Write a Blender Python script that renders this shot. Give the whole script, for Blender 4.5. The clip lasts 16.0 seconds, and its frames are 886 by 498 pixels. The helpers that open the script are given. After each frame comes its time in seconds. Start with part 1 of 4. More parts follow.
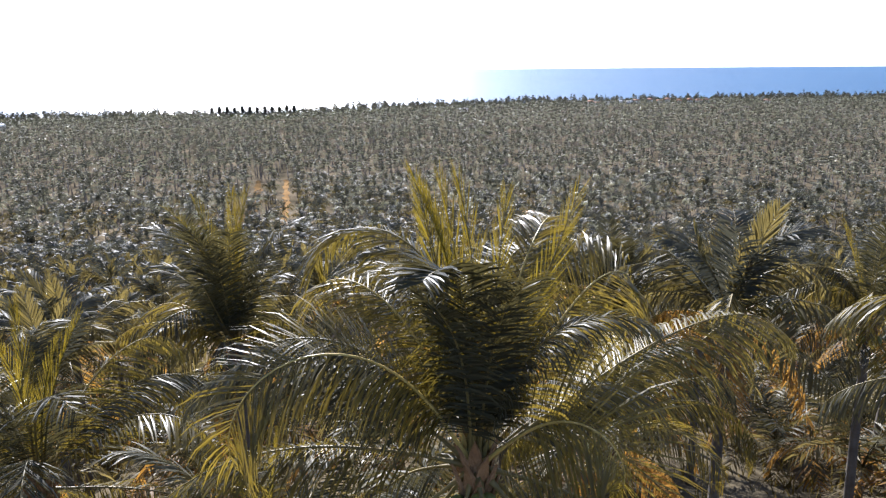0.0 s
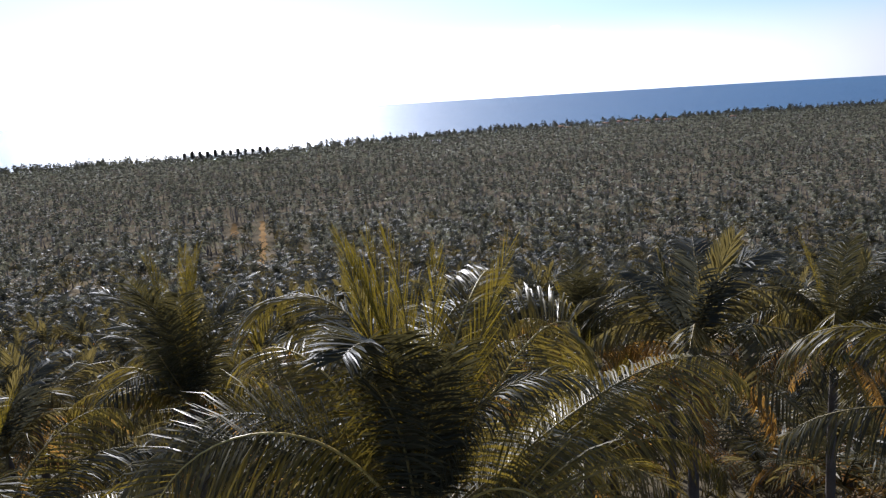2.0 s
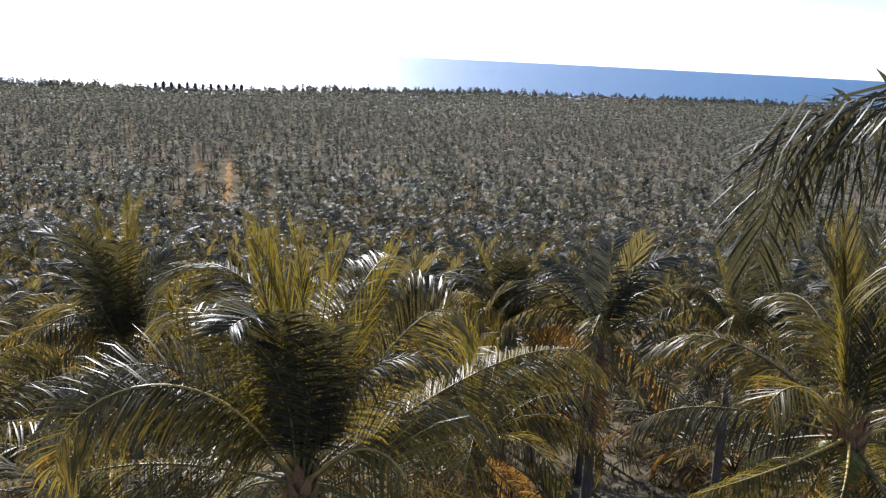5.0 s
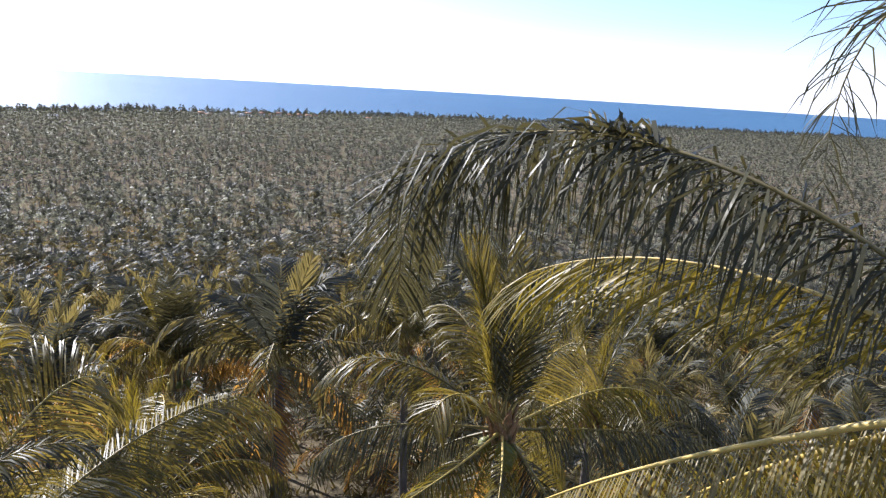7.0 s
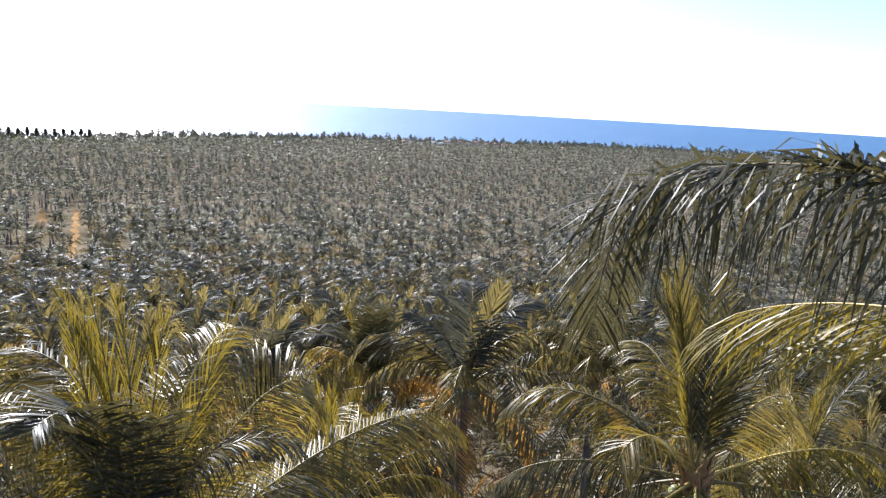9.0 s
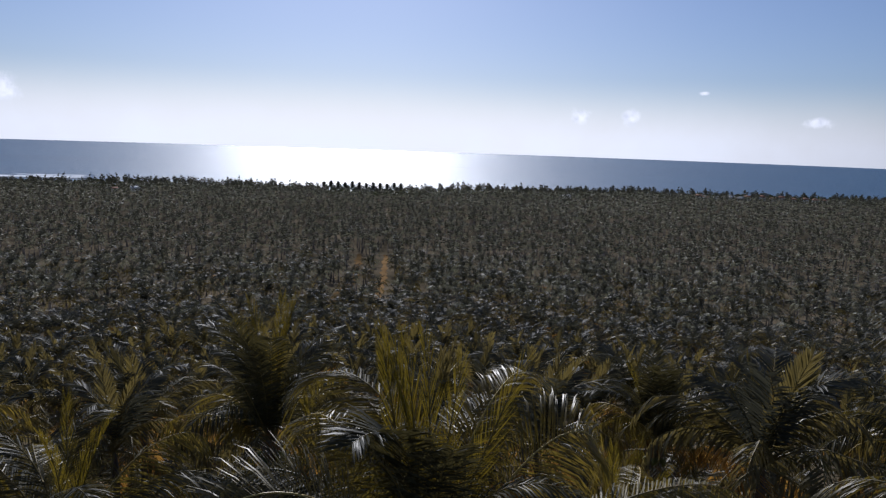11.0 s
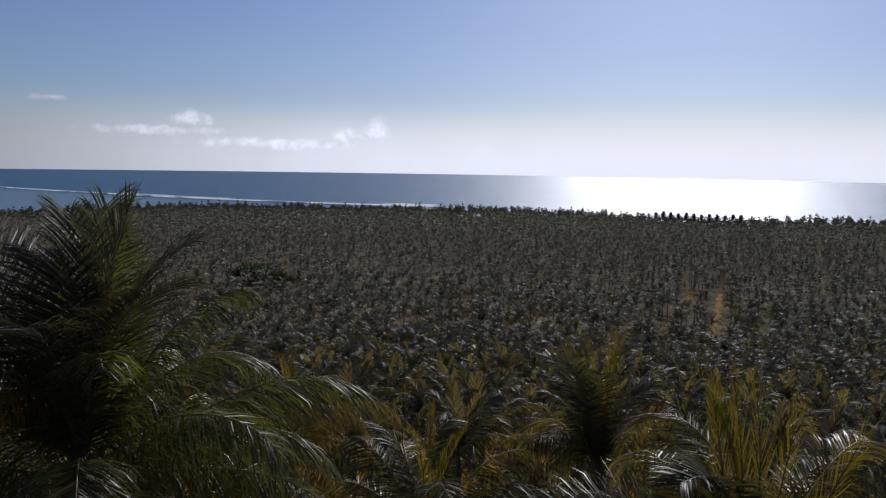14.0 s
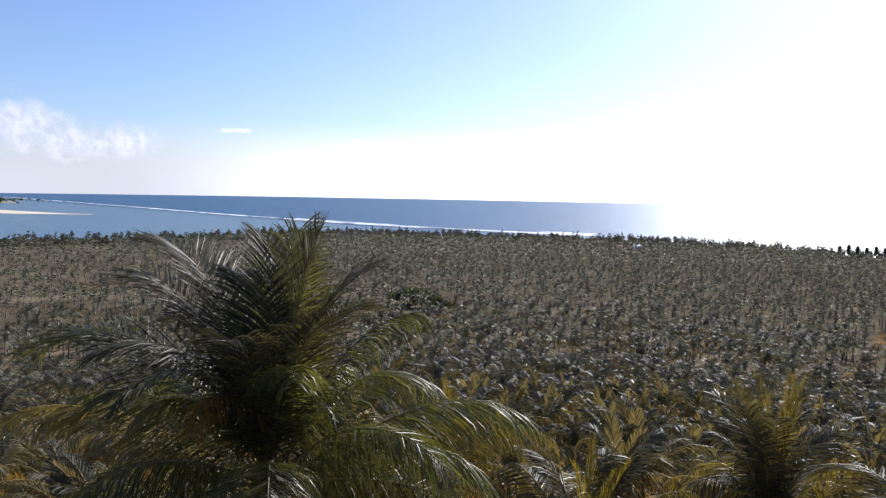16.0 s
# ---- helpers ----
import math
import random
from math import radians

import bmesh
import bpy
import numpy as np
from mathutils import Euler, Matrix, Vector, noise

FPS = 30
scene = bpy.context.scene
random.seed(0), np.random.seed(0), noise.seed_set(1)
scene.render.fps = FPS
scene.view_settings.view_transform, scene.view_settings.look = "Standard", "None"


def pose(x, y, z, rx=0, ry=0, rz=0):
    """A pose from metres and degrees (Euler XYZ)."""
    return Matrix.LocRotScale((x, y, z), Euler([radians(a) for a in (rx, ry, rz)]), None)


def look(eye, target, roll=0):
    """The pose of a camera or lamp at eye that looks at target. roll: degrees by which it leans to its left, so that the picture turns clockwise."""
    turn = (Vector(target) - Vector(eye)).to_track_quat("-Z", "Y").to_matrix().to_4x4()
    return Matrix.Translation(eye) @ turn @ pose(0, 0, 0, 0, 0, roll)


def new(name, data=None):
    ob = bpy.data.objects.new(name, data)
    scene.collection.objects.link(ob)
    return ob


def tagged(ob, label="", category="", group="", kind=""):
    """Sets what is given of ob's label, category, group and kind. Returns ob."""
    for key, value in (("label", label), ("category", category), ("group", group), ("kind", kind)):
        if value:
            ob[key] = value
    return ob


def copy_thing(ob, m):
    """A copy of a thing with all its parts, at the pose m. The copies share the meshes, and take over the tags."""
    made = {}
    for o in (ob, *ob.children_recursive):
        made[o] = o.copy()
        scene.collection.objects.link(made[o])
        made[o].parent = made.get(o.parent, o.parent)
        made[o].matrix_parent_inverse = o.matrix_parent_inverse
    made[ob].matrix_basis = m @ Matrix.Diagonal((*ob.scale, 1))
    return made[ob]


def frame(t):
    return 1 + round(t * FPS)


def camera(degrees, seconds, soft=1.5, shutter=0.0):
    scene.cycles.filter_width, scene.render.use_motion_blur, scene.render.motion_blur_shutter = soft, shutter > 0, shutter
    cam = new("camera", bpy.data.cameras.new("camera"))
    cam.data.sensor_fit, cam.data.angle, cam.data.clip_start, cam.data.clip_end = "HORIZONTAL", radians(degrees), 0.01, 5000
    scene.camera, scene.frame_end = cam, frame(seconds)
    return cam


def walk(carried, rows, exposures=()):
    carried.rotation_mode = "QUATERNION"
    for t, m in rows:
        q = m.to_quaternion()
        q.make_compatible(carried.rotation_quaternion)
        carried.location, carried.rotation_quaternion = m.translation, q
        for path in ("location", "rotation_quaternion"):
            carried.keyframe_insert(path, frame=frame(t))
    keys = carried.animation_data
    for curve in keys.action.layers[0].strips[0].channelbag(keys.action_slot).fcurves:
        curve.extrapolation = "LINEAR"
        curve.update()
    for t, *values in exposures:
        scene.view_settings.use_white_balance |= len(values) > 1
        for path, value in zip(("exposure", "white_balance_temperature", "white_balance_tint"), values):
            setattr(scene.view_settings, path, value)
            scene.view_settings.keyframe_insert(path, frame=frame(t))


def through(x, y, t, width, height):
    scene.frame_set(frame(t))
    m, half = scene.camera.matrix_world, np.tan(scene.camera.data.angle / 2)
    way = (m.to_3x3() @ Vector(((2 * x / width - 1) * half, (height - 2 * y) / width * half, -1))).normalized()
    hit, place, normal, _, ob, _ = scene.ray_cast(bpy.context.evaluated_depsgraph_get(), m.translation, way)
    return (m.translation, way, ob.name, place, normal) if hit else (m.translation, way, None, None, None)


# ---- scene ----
from itertools import product

# ---------- camera: carried by hand on a lookout above a coconut plantation ----------
cam = camera(63.4, 16.0, soft=1.3)
# seconds, x, y, z, yaw, pitch, roll
PATH = [
    (0, -1.35, 0.69, 65.00, -1.54, -14.79, -0.67),
    (0.5, -1.24, 0.59, 65.08, 1.47, -13.01, -1.02),
    (1, -1.11, 0.65, 65.25, 7.68, -14.08, -4.46),
    (1.5, -1.00, 0.77, 65.27, 0.51, -13.57, -2.69),
    (2, -0.78, 0.93, 65.26, -3.22, -12.37, -3.62),
    (2.5, -0.61, 0.83, 65.45, -7.32, -14.47, -0.22),
    (3, -0.54, 0.69, 65.50, -5.16, -13.93, 1.63),
    (3.2, -0.45, 0.65, 65.53, -2.79, -14.84, 0.66),
    (5.3, 0.06, -0.14, 66.10, -7.90, -15.78, 4.05),
    (5.5, 0.09, -0.13, 66.21, -13.74, -15.93, 2.32),
    (6, 0.19, -0.08, 66.22, -24.83, -15.38, 3.39),
    (6.5, 0.29, -0.07, 66.24, -28.68, -12.64, 3.14),
    (7, 0.44, 0.20, 66.13, -31.94, -13.12, 3.38),
    (7.5, 0.50, 0.28, 65.97, -32.51, -13.71, 3.73),
    (8, 0.54, 0.29, 66.10, -31.11, -12.64, 3.62),
    (8.5, 0.56, 0.36, 66.12, -24.41, -12.20, 2.72),
    (9, 0.35, 0.20, 66.12, -16.48, -11.67, 3.19),
    (9.5, 0.24, 0.21, 66.17, -6.86, -11.08, 1.71),
    (10, 0.26, 0.08, 66.20, 1.78, -11.65, 0.73),
    (10.2, 0.24, 0.08, 66.12, 3.07, -9.87, 1.02),
    (12.3, 0.23, 0.06, 66.15, 12.22, -8.01, 1.21),
    (12.5, 0.19, -0.07, 66.25, 13.52, -8.16, 0.85),
    (13, 0.19, -0.32, 66.32, 19.18, -7.80, 0.87),
    (13.5, 0.32, -0.73, 66.44, 25.85, -7.16, 1.09),
    (14, 0.44, -0.99, 66.54, 32.51, -6.73, 0.93),
    (14.5, 0.41, -1.04, 66.51, 39.04, -5.84, 0.15),
    (15, 0.50, -1.24, 66.57, 42.83, -5.69, 0.28),
    (15.5, 0.52, -1.37, 66.60, 45.10, -4.89, 1.12),
    (16, 0.48, -1.34, 66.59, 45.01, -4.72, 1.08),
]
EXPOSURES = [(t, e, k, 15) for t, e, k in ((0.0, 1.75, 5590), (1.0, 1.55, 5590), (1.5, 1.05, 5550), (2.0, 0.8, 5510), (3.0, 0.8, 5550), (5.5, 1.45, 5540), (6.0, 1.25, 5540), (6.5, 1.15, 5540), (7.0, 1.68, 5590), (9.0, 1.92, 5560), (9.5, 1.75, 5580), (10.0, 1.05, 5480), (12.3, -0.95, 5500), (12.9, -0.9, 5500), (14.0, -0.35, 5600), (15.0, 0.0, 5650), (15.5, 0.85, 5720), (16.0, 0.9, 5720))]
walk(cam, [(t, pose(x, y, z, 90 + p, 0, w) @ pose(0, 0, 0, 0, 0, r)) for t, x, y, z, w, p, r in PATH], EXPOSURES)

# ---------- sky, sun ----------
SUN_AZ, SUN_EL = -14.0, 31.0      # degrees, azimuth clockwise from +y


def toward(az, el=0.0):
    a, e = radians(az), radians(el)
    return Vector((math.sin(a) * math.cos(e), math.cos(a) * math.cos(e), math.sin(e)))


class Nodes:
    """Small wrapper that builds node trees."""

    def __init__(self, tree):
        self.tree = tree
        tree.nodes.clear()

    def add(self, kind, inputs=None, **props):
        n = self.tree.nodes.new(kind)
        if "operation" in props:
            n.operation = props["operation"]
        if "use_clamp" in props:
            n.use_clamp = props["use_clamp"]
        if "data_type" in props:
            n.data_type, n.blend_type = props["data_type"], props["blend_type"]
        if "interpolation_type" in props:
            n.interpolation_type = props["interpolation_type"]
        for k, v in (inputs or {}).items():
            self.put(n.inputs[k], v)
        return n

    def put(self, socket, v):
        if isinstance(v, bpy.types.NodeSocket):
            self.tree.links.new(v, socket)
        elif isinstance(v, bpy.types.Node):
            self.tree.links.new(v.outputs[0], socket)
        else:
            socket.default_value = v

    def math(self, op, a, b=0.0, c=0.0, clamp=False):
        n = self.add("ShaderNodeMath", operation=op, use_clamp=clamp)
        for i, v in enumerate((a, b, c)):
            self.put(n.inputs[i], v)
        return n.outputs[0]

    def ramp(self, fac, stops):
        n = self.add("ShaderNodeValToRGB", {"Fac": fac})
        el = n.color_ramp.elements
        while len(el) < len(stops):
            el.new(0.5)
        for e, (p, col) in zip(el, stops):
            e.position, e.color = p, (*col, 1)
        return n.outputs[0]

    def mix(self, fac, a, b, blend="MIX"):
        n = self.add("ShaderNodeMix", data_type="RGBA", blend_type=blend)
        self.put(n.inputs[0], fac)
        self.put(n.inputs[6], a)
        self.put(n.inputs[7], b)
        return n.outputs[2]

    def noise(self, vec, scale, detail=3.0, rough=0.55):
        n = self.add("ShaderNodeTexNoise", {"Scale": scale, "Detail": detail, "Roughness": rough})
        if vec is not None:
            self.put(n.inputs["Vector"], vec)
        return n.outputs[0]


world = bpy.data.worlds.new("sky")
scene.world = world
world.use_nodes = True
w = Nodes(world.node_tree)
sky = w.add("ShaderNodeTexSky")
sky.sky_type, sky.sun_disc = "NISHITA", False
sky.sun_elevation, sky.sun_rotation = radians(SUN_EL), radians(SUN_AZ)
sky.altitude, sky.air_density, sky.dust_density, sky.ozone_density = 60.0, 1.0, 0.6, 2.0
geo = w.add("ShaderNodeTexCoord").outputs["Generated"]
sep = w.add("ShaderNodeSeparateXYZ", {0: geo})
az_deg = w.math("MULTIPLY", w.math("ARCTAN2", sep.outputs[0], sep.outputs[1]), 57.2958)
el_deg = w.math("MULTIPLY", w.math("ARCSINE", sep.outputs[2]), 57.2958)
puff_noise = w.noise(geo, 46.0, 6.0, 0.62)
soft_noise = w.noise(geo, 9.0, 5.0, 0.6)
# small fair-weather clouds low over the sea: azimuth, elevation, half width, half height
CLOUDS = [(-37.9, 2.5, 1.3, 1.2), (-40.3, 2.1, 1.5, 0.9), (4.0, 2.3, 0.9, 0.8), (7.6, 2.3, 0.9, 0.8), (-75.5, 3.9, 4.2, 2.4),
          (-69.5, 3.0, 3.4, 1.5), (-52.0, 3.1, 1.7, 0.8), (-54.5, 2.2, 5.5, 0.45), (-61.0, 4.2, 1.5, 0.3),
          (12.8, 4.2, 0.5, 0.2), (20.5, 2.2, 1.4, 0.5), (-45.0, 1.4, 8.0, 0.55), (-72.5, 2.9, 5.0, 1.7), (-79.0, 3.2, 4.0, 2.2)]
cover = None
for a, e, wide, high in CLOUDS:
    dx = w.math("DIVIDE", w.math("SUBTRACT", az_deg, a), wide)
    dy = w.math("DIVIDE", w.math("SUBTRACT", el_deg, e), high)
    near = w.math("SUBTRACT", 1.0, w.math("SQRT", w.math("ADD", w.math("MULTIPLY", dx, dx), w.math("MULTIPLY", dy, dy))))
    cover = near if cover is None else w.math("MAXIMUM", cover, near)
lumps = w.math("ADD", w.math("MULTIPLY", cover, 1.25), w.math("MULTIPLY", w.math("SUBTRACT", puff_noise, 0.5), 2.4))
amount = w.add("ShaderNodeMapRange", {"Value": lumps, "From Min": 0.03, "From Max": 1.0, "To Min": 0.0, "To Max": 0.88}, interpolation_type="SMOOTHSTEP").outputs[0]
# a thin veil of haze that thickens to the horizon
low = w.add("ShaderNodeMapRange", {"Value": el_deg, "From Min": 0.0, "From Max": 5.4, "To Min": 0.97, "To Max": 0.06}, interpolation_type="SMOOTHSTEP").outputs[0]
veil = w.math("MULTIPLY", low, w.math("ADD", 0.72, w.math("MULTIPLY", soft_noise, 0.5)), clamp=True)
clear = w.mix(1.0, sky.outputs[0], (0.915, 0.965, 1.12, 1), "MULTIPLY")
# haze scatters forward: brighter towards the sun
facing = w.add("ShaderNodeVectorMath", {0: geo, 1: toward(SUN_AZ, 0)}, operation="DOT_PRODUCT").outputs["Value"]
forward = w.add("ShaderNodeMapRange", {"Value": facing, "From Min": 0.55, "From Max": 1.0, "To Min": 0.86, "To Max": 2.25}, interpolation_type="SMOOTHSTEP").outputs[0]
haze_tone = w.mix(1.0, (8.1, 7.9, 7.7, 1), w.add("ShaderNodeCombineXYZ", {0: forward, 1: forward, 2: forward}).outputs[0], "MULTIPLY")
hazy = w.mix(veil, clear, haze_tone)
billow = w.ramp(w.noise(geo, 80.0, 4.0, 0.6), [(0.35, (0.74, 0.75, 0.79)), (0.62, (1.0, 0.99, 0.98))])
clouded = w.mix(amount, hazy, w.mix(1.0, billow, w.mix(w.math("SUBTRACT", forward, 0.86, clamp=True), (8.6, 8.6, 8.7, 1), (20.0, 19.5, 19.0, 1)), "MULTIPLY"))
w.add("ShaderNodeOutputWorld", {"Surface": w.add("ShaderNodeBackground", {"Color": clouded, "Strength": 0.062})})

sun_lamp = bpy.data.lights.new("sun", "SUN")
sun_lamp.energy, sun_lamp.angle, sun_lamp.color = 4.6, radians(0.53), (1.0, 0.93, 0.82)
sun = new("sun", sun_lamp)
sun.matrix_world = look(toward(SUN_AZ, SUN_EL) * 400, (0, 0, 0))

# ---------- materials ----------


def material(name):
    m = bpy.data.materials.new(name)
    m.use_nodes = True
    return m, Nodes(m.node_tree)


def leaf_material(name, dark, light, warm, through=0.4, rough=0.36, blotch=2.5, spec=0.2, single=0.3, stops=(0.25, 0.62, 0.95), shine=(3.2, 2.8, 1.3)):
    """Waxy palm blades: colour varied by frond and blade, glossy, letting light through."""
    m, n = material(name)
    place = n.add("ShaderNodeTexCoord").outputs["Object"]
    island = n.add("ShaderNodeNewGeometry").outputs["Random Per Island"]
    own = n.add("ShaderNodeObjectInfo").outputs["Random"]
    blend = n.math("ADD", n.math("MULTIPLY", n.noise(place, blotch, 3.0), 1.15 - 2 * single), n.math("MULTIPLY", n.math("ADD", island, own), single))
    col = n.ramp(blend, [(stops[0], dark), (stops[1], light), (stops[2], warm)])
    fine = n.noise(place, 60.0, 2.0)
    col = n.mix(n.math("MULTIPLY", fine, 0.35), col, (0.02, 0.025, 0.008, 1))
    bump = n.add("ShaderNodeBump", {"Strength": 0.15, "Distance": 0.01, "Height": fine})
    base = n.add("ShaderNodeBsdfPrincipled", {"Base Color": col, "Roughness": rough, "Specular IOR Level": spec, "Specular Tint": (1.0, 0.93, 0.82, 1), "Normal": bump})
    glow = n.add("ShaderNodeBsdfTranslucent", {"Color": n.mix(0.55, col, (*[min(1.0, c * g) for c, g in zip(light, shine)], 1))})
    both = n.add("ShaderNodeMixShader", {0: through, 1: base, 2: glow})
    n.add("ShaderNodeOutputMaterial", {"Surface": both})
    return m


def plain_material(name, stops, scale, rough=0.8, bump=0.3, dist=0.05, fine=None, spec=0.3, random=0.25):
    m, n = material(name)
    place = n.add("ShaderNodeTexCoord").outputs["Object"]
    own = n.add("ShaderNodeObjectInfo").outputs["Random"]
    big = n.noise(place, scale, 4.0)
    small = n.noise(place, fine or scale * 14, 3.0)
    fac = n.math("ADD", n.math("MULTIPLY", big, 0.7), n.math("ADD", n.math("MULTIPLY", small, 0.3), n.math("MULTIPLY", n.math("SUBTRACT", own, 0.5), random)))
    col = n.ramp(fac, stops)
    b = n.add("ShaderNodeBump", {"Strength": bump, "Distance": dist, "Height": small})
    s = n.add("ShaderNodeBsdfPrincipled", {"Base Color": col, "Roughness": rough, "Specular IOR Level": spec, "Normal": b})
    n.add("ShaderNodeOutputMaterial", {"Surface": s})
    return m


LEAF = leaf_material("palm_leaf_green", (0.034, 0.029, 0.011), (0.108, 0.087, 0.019), (0.228, 0.159, 0.034), 0.36, 0.42, spec=0.34)
# dark copy of LEAF: shade from overlapping fronds is put into the colour
LEAF_SHADED = leaf_material("palm_leaf_shaded", (0.026, 0.025, 0.017), (0.061, 0.056, 0.033), (0.122, 0.104, 0.054), 0.20, 0.45, spec=0.12)
LEAF_LUSH = leaf_material("palm_leaf_lush", (0.022, 0.027, 0.011), (0.068, 0.074, 0.022), (0.165, 0.145, 0.036), 0.36, 0.42, spec=0.28)
# lighter, yellower copy of LEAF: backlit brightness is put into the colour
LEAF_BACKLIT = leaf_material("palm_leaf_backlit", (0.050, 0.043, 0.012), (0.142, 0.111, 0.024), (0.300, 0.196, 0.044), 0.38, 0.42, spec=0.46)
LEAF_YOUNG = leaf_material("palm_leaf_young", (0.044, 0.040, 0.009), (0.135, 0.108, 0.016), (0.270, 0.180, 0.026), 0.38, 0.40, spec=0.16)
LEAF_OLD = leaf_material("palm_leaf_old", (0.075, 0.048, 0.018), (0.200, 0.115, 0.034), (0.370, 0.215, 0.065), 0.46, 0.5, spec=0.16)
# pale grey-green: the haze of distance is put into the leaf colour
LEAF_HAZED = leaf_material("palm_leaf_hazed", (0.062, 0.068, 0.052), (0.156, 0.162, 0.118), (0.310, 0.290, 0.215), 0.42, 0.48, 0.10, 0.24, 0.14, (0.40, 0.56, 0.76), (2.5, 2.3, 1.7))
# greyed part of the way from LEAF towards the haze-coloured far leaf
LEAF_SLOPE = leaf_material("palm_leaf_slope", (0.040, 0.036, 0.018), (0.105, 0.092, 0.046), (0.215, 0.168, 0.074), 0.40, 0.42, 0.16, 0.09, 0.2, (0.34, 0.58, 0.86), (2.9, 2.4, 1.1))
# darkest leaf: the shade inside a crown is put into its colour
LEAF_TUFT_SHADE = leaf_material("palm_leaf_tuft_shade", (0.028, 0.028, 0.023), (0.060, 0.059, 0.047), (0.120, 0.110, 0.080), 0.22, 0.50, 0.11, 0.06, 0.2, (0.34, 0.58, 0.86), (2.3, 2.2, 1.6))
LEAF_SHORE = leaf_material("palm_leaf_shore", (0.030, 0.032, 0.027), (0.085, 0.087, 0.075), (0.170, 0.162, 0.130), 0.30, 0.5, 0.16, 0.08, 0.25)
RACHIS = plain_material("palm_rachis", [(0.3, (0.08, 0.065, 0.02)), (0.6, (0.18, 0.13, 0.035)), (0.9, (0.30, 0.18, 0.05))], 1.5, 0.5, 0.2, 0.01)
RACHIS_YELLOW = plain_material("palm_rachis_yellow", [(0.3, (0.34, 0.24, 0.05)), (0.6, (0.48, 0.34, 0.09)), (0.9, (0.58, 0.43, 0.15))], 1.5, 0.45, 0.2, 0.01)
FIBRE = plain_material("palm_sheath_fibre", [(0.3, (0.10, 0.055, 0.025)), (0.6, (0.24, 0.13, 0.055)), (0.9, (0.36, 0.22, 0.10))], 3.0, 0.9, 0.8, 0.03)
BARK = plain_material("palm_bark", [(0.3, (0.06, 0.05, 0.04)), (0.6, (0.13, 0.11, 0.09)), (0.9, (0.21, 0.185, 0.155))], 1.2, 0.9, 0.6, 0.03)
NUT = plain_material("coconut_husk", [(0.3, (0.08, 0.10, 0.02)), (0.6, (0.17, 0.16, 0.03)), (0.9, (0.30, 0.20, 0.06))], 4.0, 0.5, 0.2, 0.01)
EARTH = plain_material("dry_grass_and_earth", [(0.34, (0.055, 0.048, 0.030)), (0.55, (0.115, 0.093, 0.060)), (0.80, (0.240, 0.188, 0.122))], 0.03, 0.95, 0.6, 0.2, 1.3, 0.0)
BROWN_EARTH = plain_material("bare_brown_earth", [(0.30, (0.060, 0.048, 0.030)), (0.55, (0.130, 0.098, 0.060)), (0.85, (0.230, 0.170, 0.105))], 0.06, 0.95, 0.5, 0.1, 2.0, 0.0)
DRY_GRASS = leaf_material("dry_grass", (0.035, 0.030, 0.012), (0.085, 0.066, 0.024), (0.190, 0.135, 0.050), 0.35, 0.6, 0.4)
YELLOW_GRASS = leaf_material("yellow_grass", (0.09, 0.062, 0.016), (0.20, 0.138, 0.034), (0.31, 0.22, 0.066), 0.4, 0.6, 0.4)
SAND_TRACK = plain_material("sandy_track", [(0.30, (0.09, 0.060, 0.028)), (0.55, (0.22, 0.135, 0.060)), (0.85, (0.38, 0.25, 0.12))], 0.12, 0.95, 0.5, 0.1, 2.0, 0.0)
BEACH = plain_material("beach_sand", [(0.2, (0.46, 0.38, 0.26)), (0.6, (0.60, 0.52, 0.38)), (0.9, (0.70, 0.62, 0.48))], 0.02, 0.9, 0.3, 0.05, 1.0, 0.0)
FOAM = plain_material("surf_foam", [(0.2, (0.62, 0.66, 0.68)), (0.7, (0.84, 0.86, 0.87))], 0.05, 0.7, 0.5, 0.2, 0.7, 0.3)
REEF_ROCK = plain_material("wet_reef_rock", [(0.2, (0.035, 0.035, 0.030)), (0.7, (0.10, 0.09, 0.07))], 0.1, 0.6, 0.6, 0.2, 1.1, 0.4)
BUSH = leaf_material("broad_leaf", (0.018, 0.028, 0.010), (0.040, 0.052, 0.016), (0.075, 0.075, 0.024), 0.25, 0.5, 0.2)
WHITE_WALL = plain_material("white_plaster", [(0.2, (0.62, 0.60, 0.56)), (0.8, (0.82, 0.80, 0.76))], 0.5, 0.8, 0.1, 0.02)
TILE_ROOF = plain_material("clay_roof", [(0.2, (0.26, 0.12, 0.07)), (0.8, (0.40, 0.22, 0.13))], 0.6, 0.85, 0.3, 0.05)
DARK_GLASS = plain_material("window_dark", [(0.2, (0.02, 0.025, 0.03)), (0.8, (0.05, 0.055, 0.06))], 1.0, 0.15, 0.02, 0.01)
WOOD = plain_material("weathered_wood", [(0.2, (0.14, 0.10, 0.07)), (0.8, (0.30, 0.24, 0.18))], 2.0, 0.85, 0.4, 0.02)

SEA, n = material("sea_water")
place = n.add("ShaderNodeTexCoord").outputs["Object"]
swell = n.noise(n.add("ShaderNodeMapping", {"Vector": place, "Scale": (0.035, 0.075, 1.0)}), 1.0, 6.0, 0.62)
chop = n.noise(n.add("ShaderNodeMapping", {"Vector": place, "Scale": (0.16, 0.10, 1.0)}), 1.0, 3.0, 0.6)
patch = n.noise(n.add("ShaderNodeMapping", {"Vector": place, "Scale": (0.0012, 0.0045, 1.0)}), 1.0, 4.0)
tone = n.ramp(patch, [(0.3, (0.013, 0.054, 0.108)), (0.7, (0.021, 0.078, 0.142))])
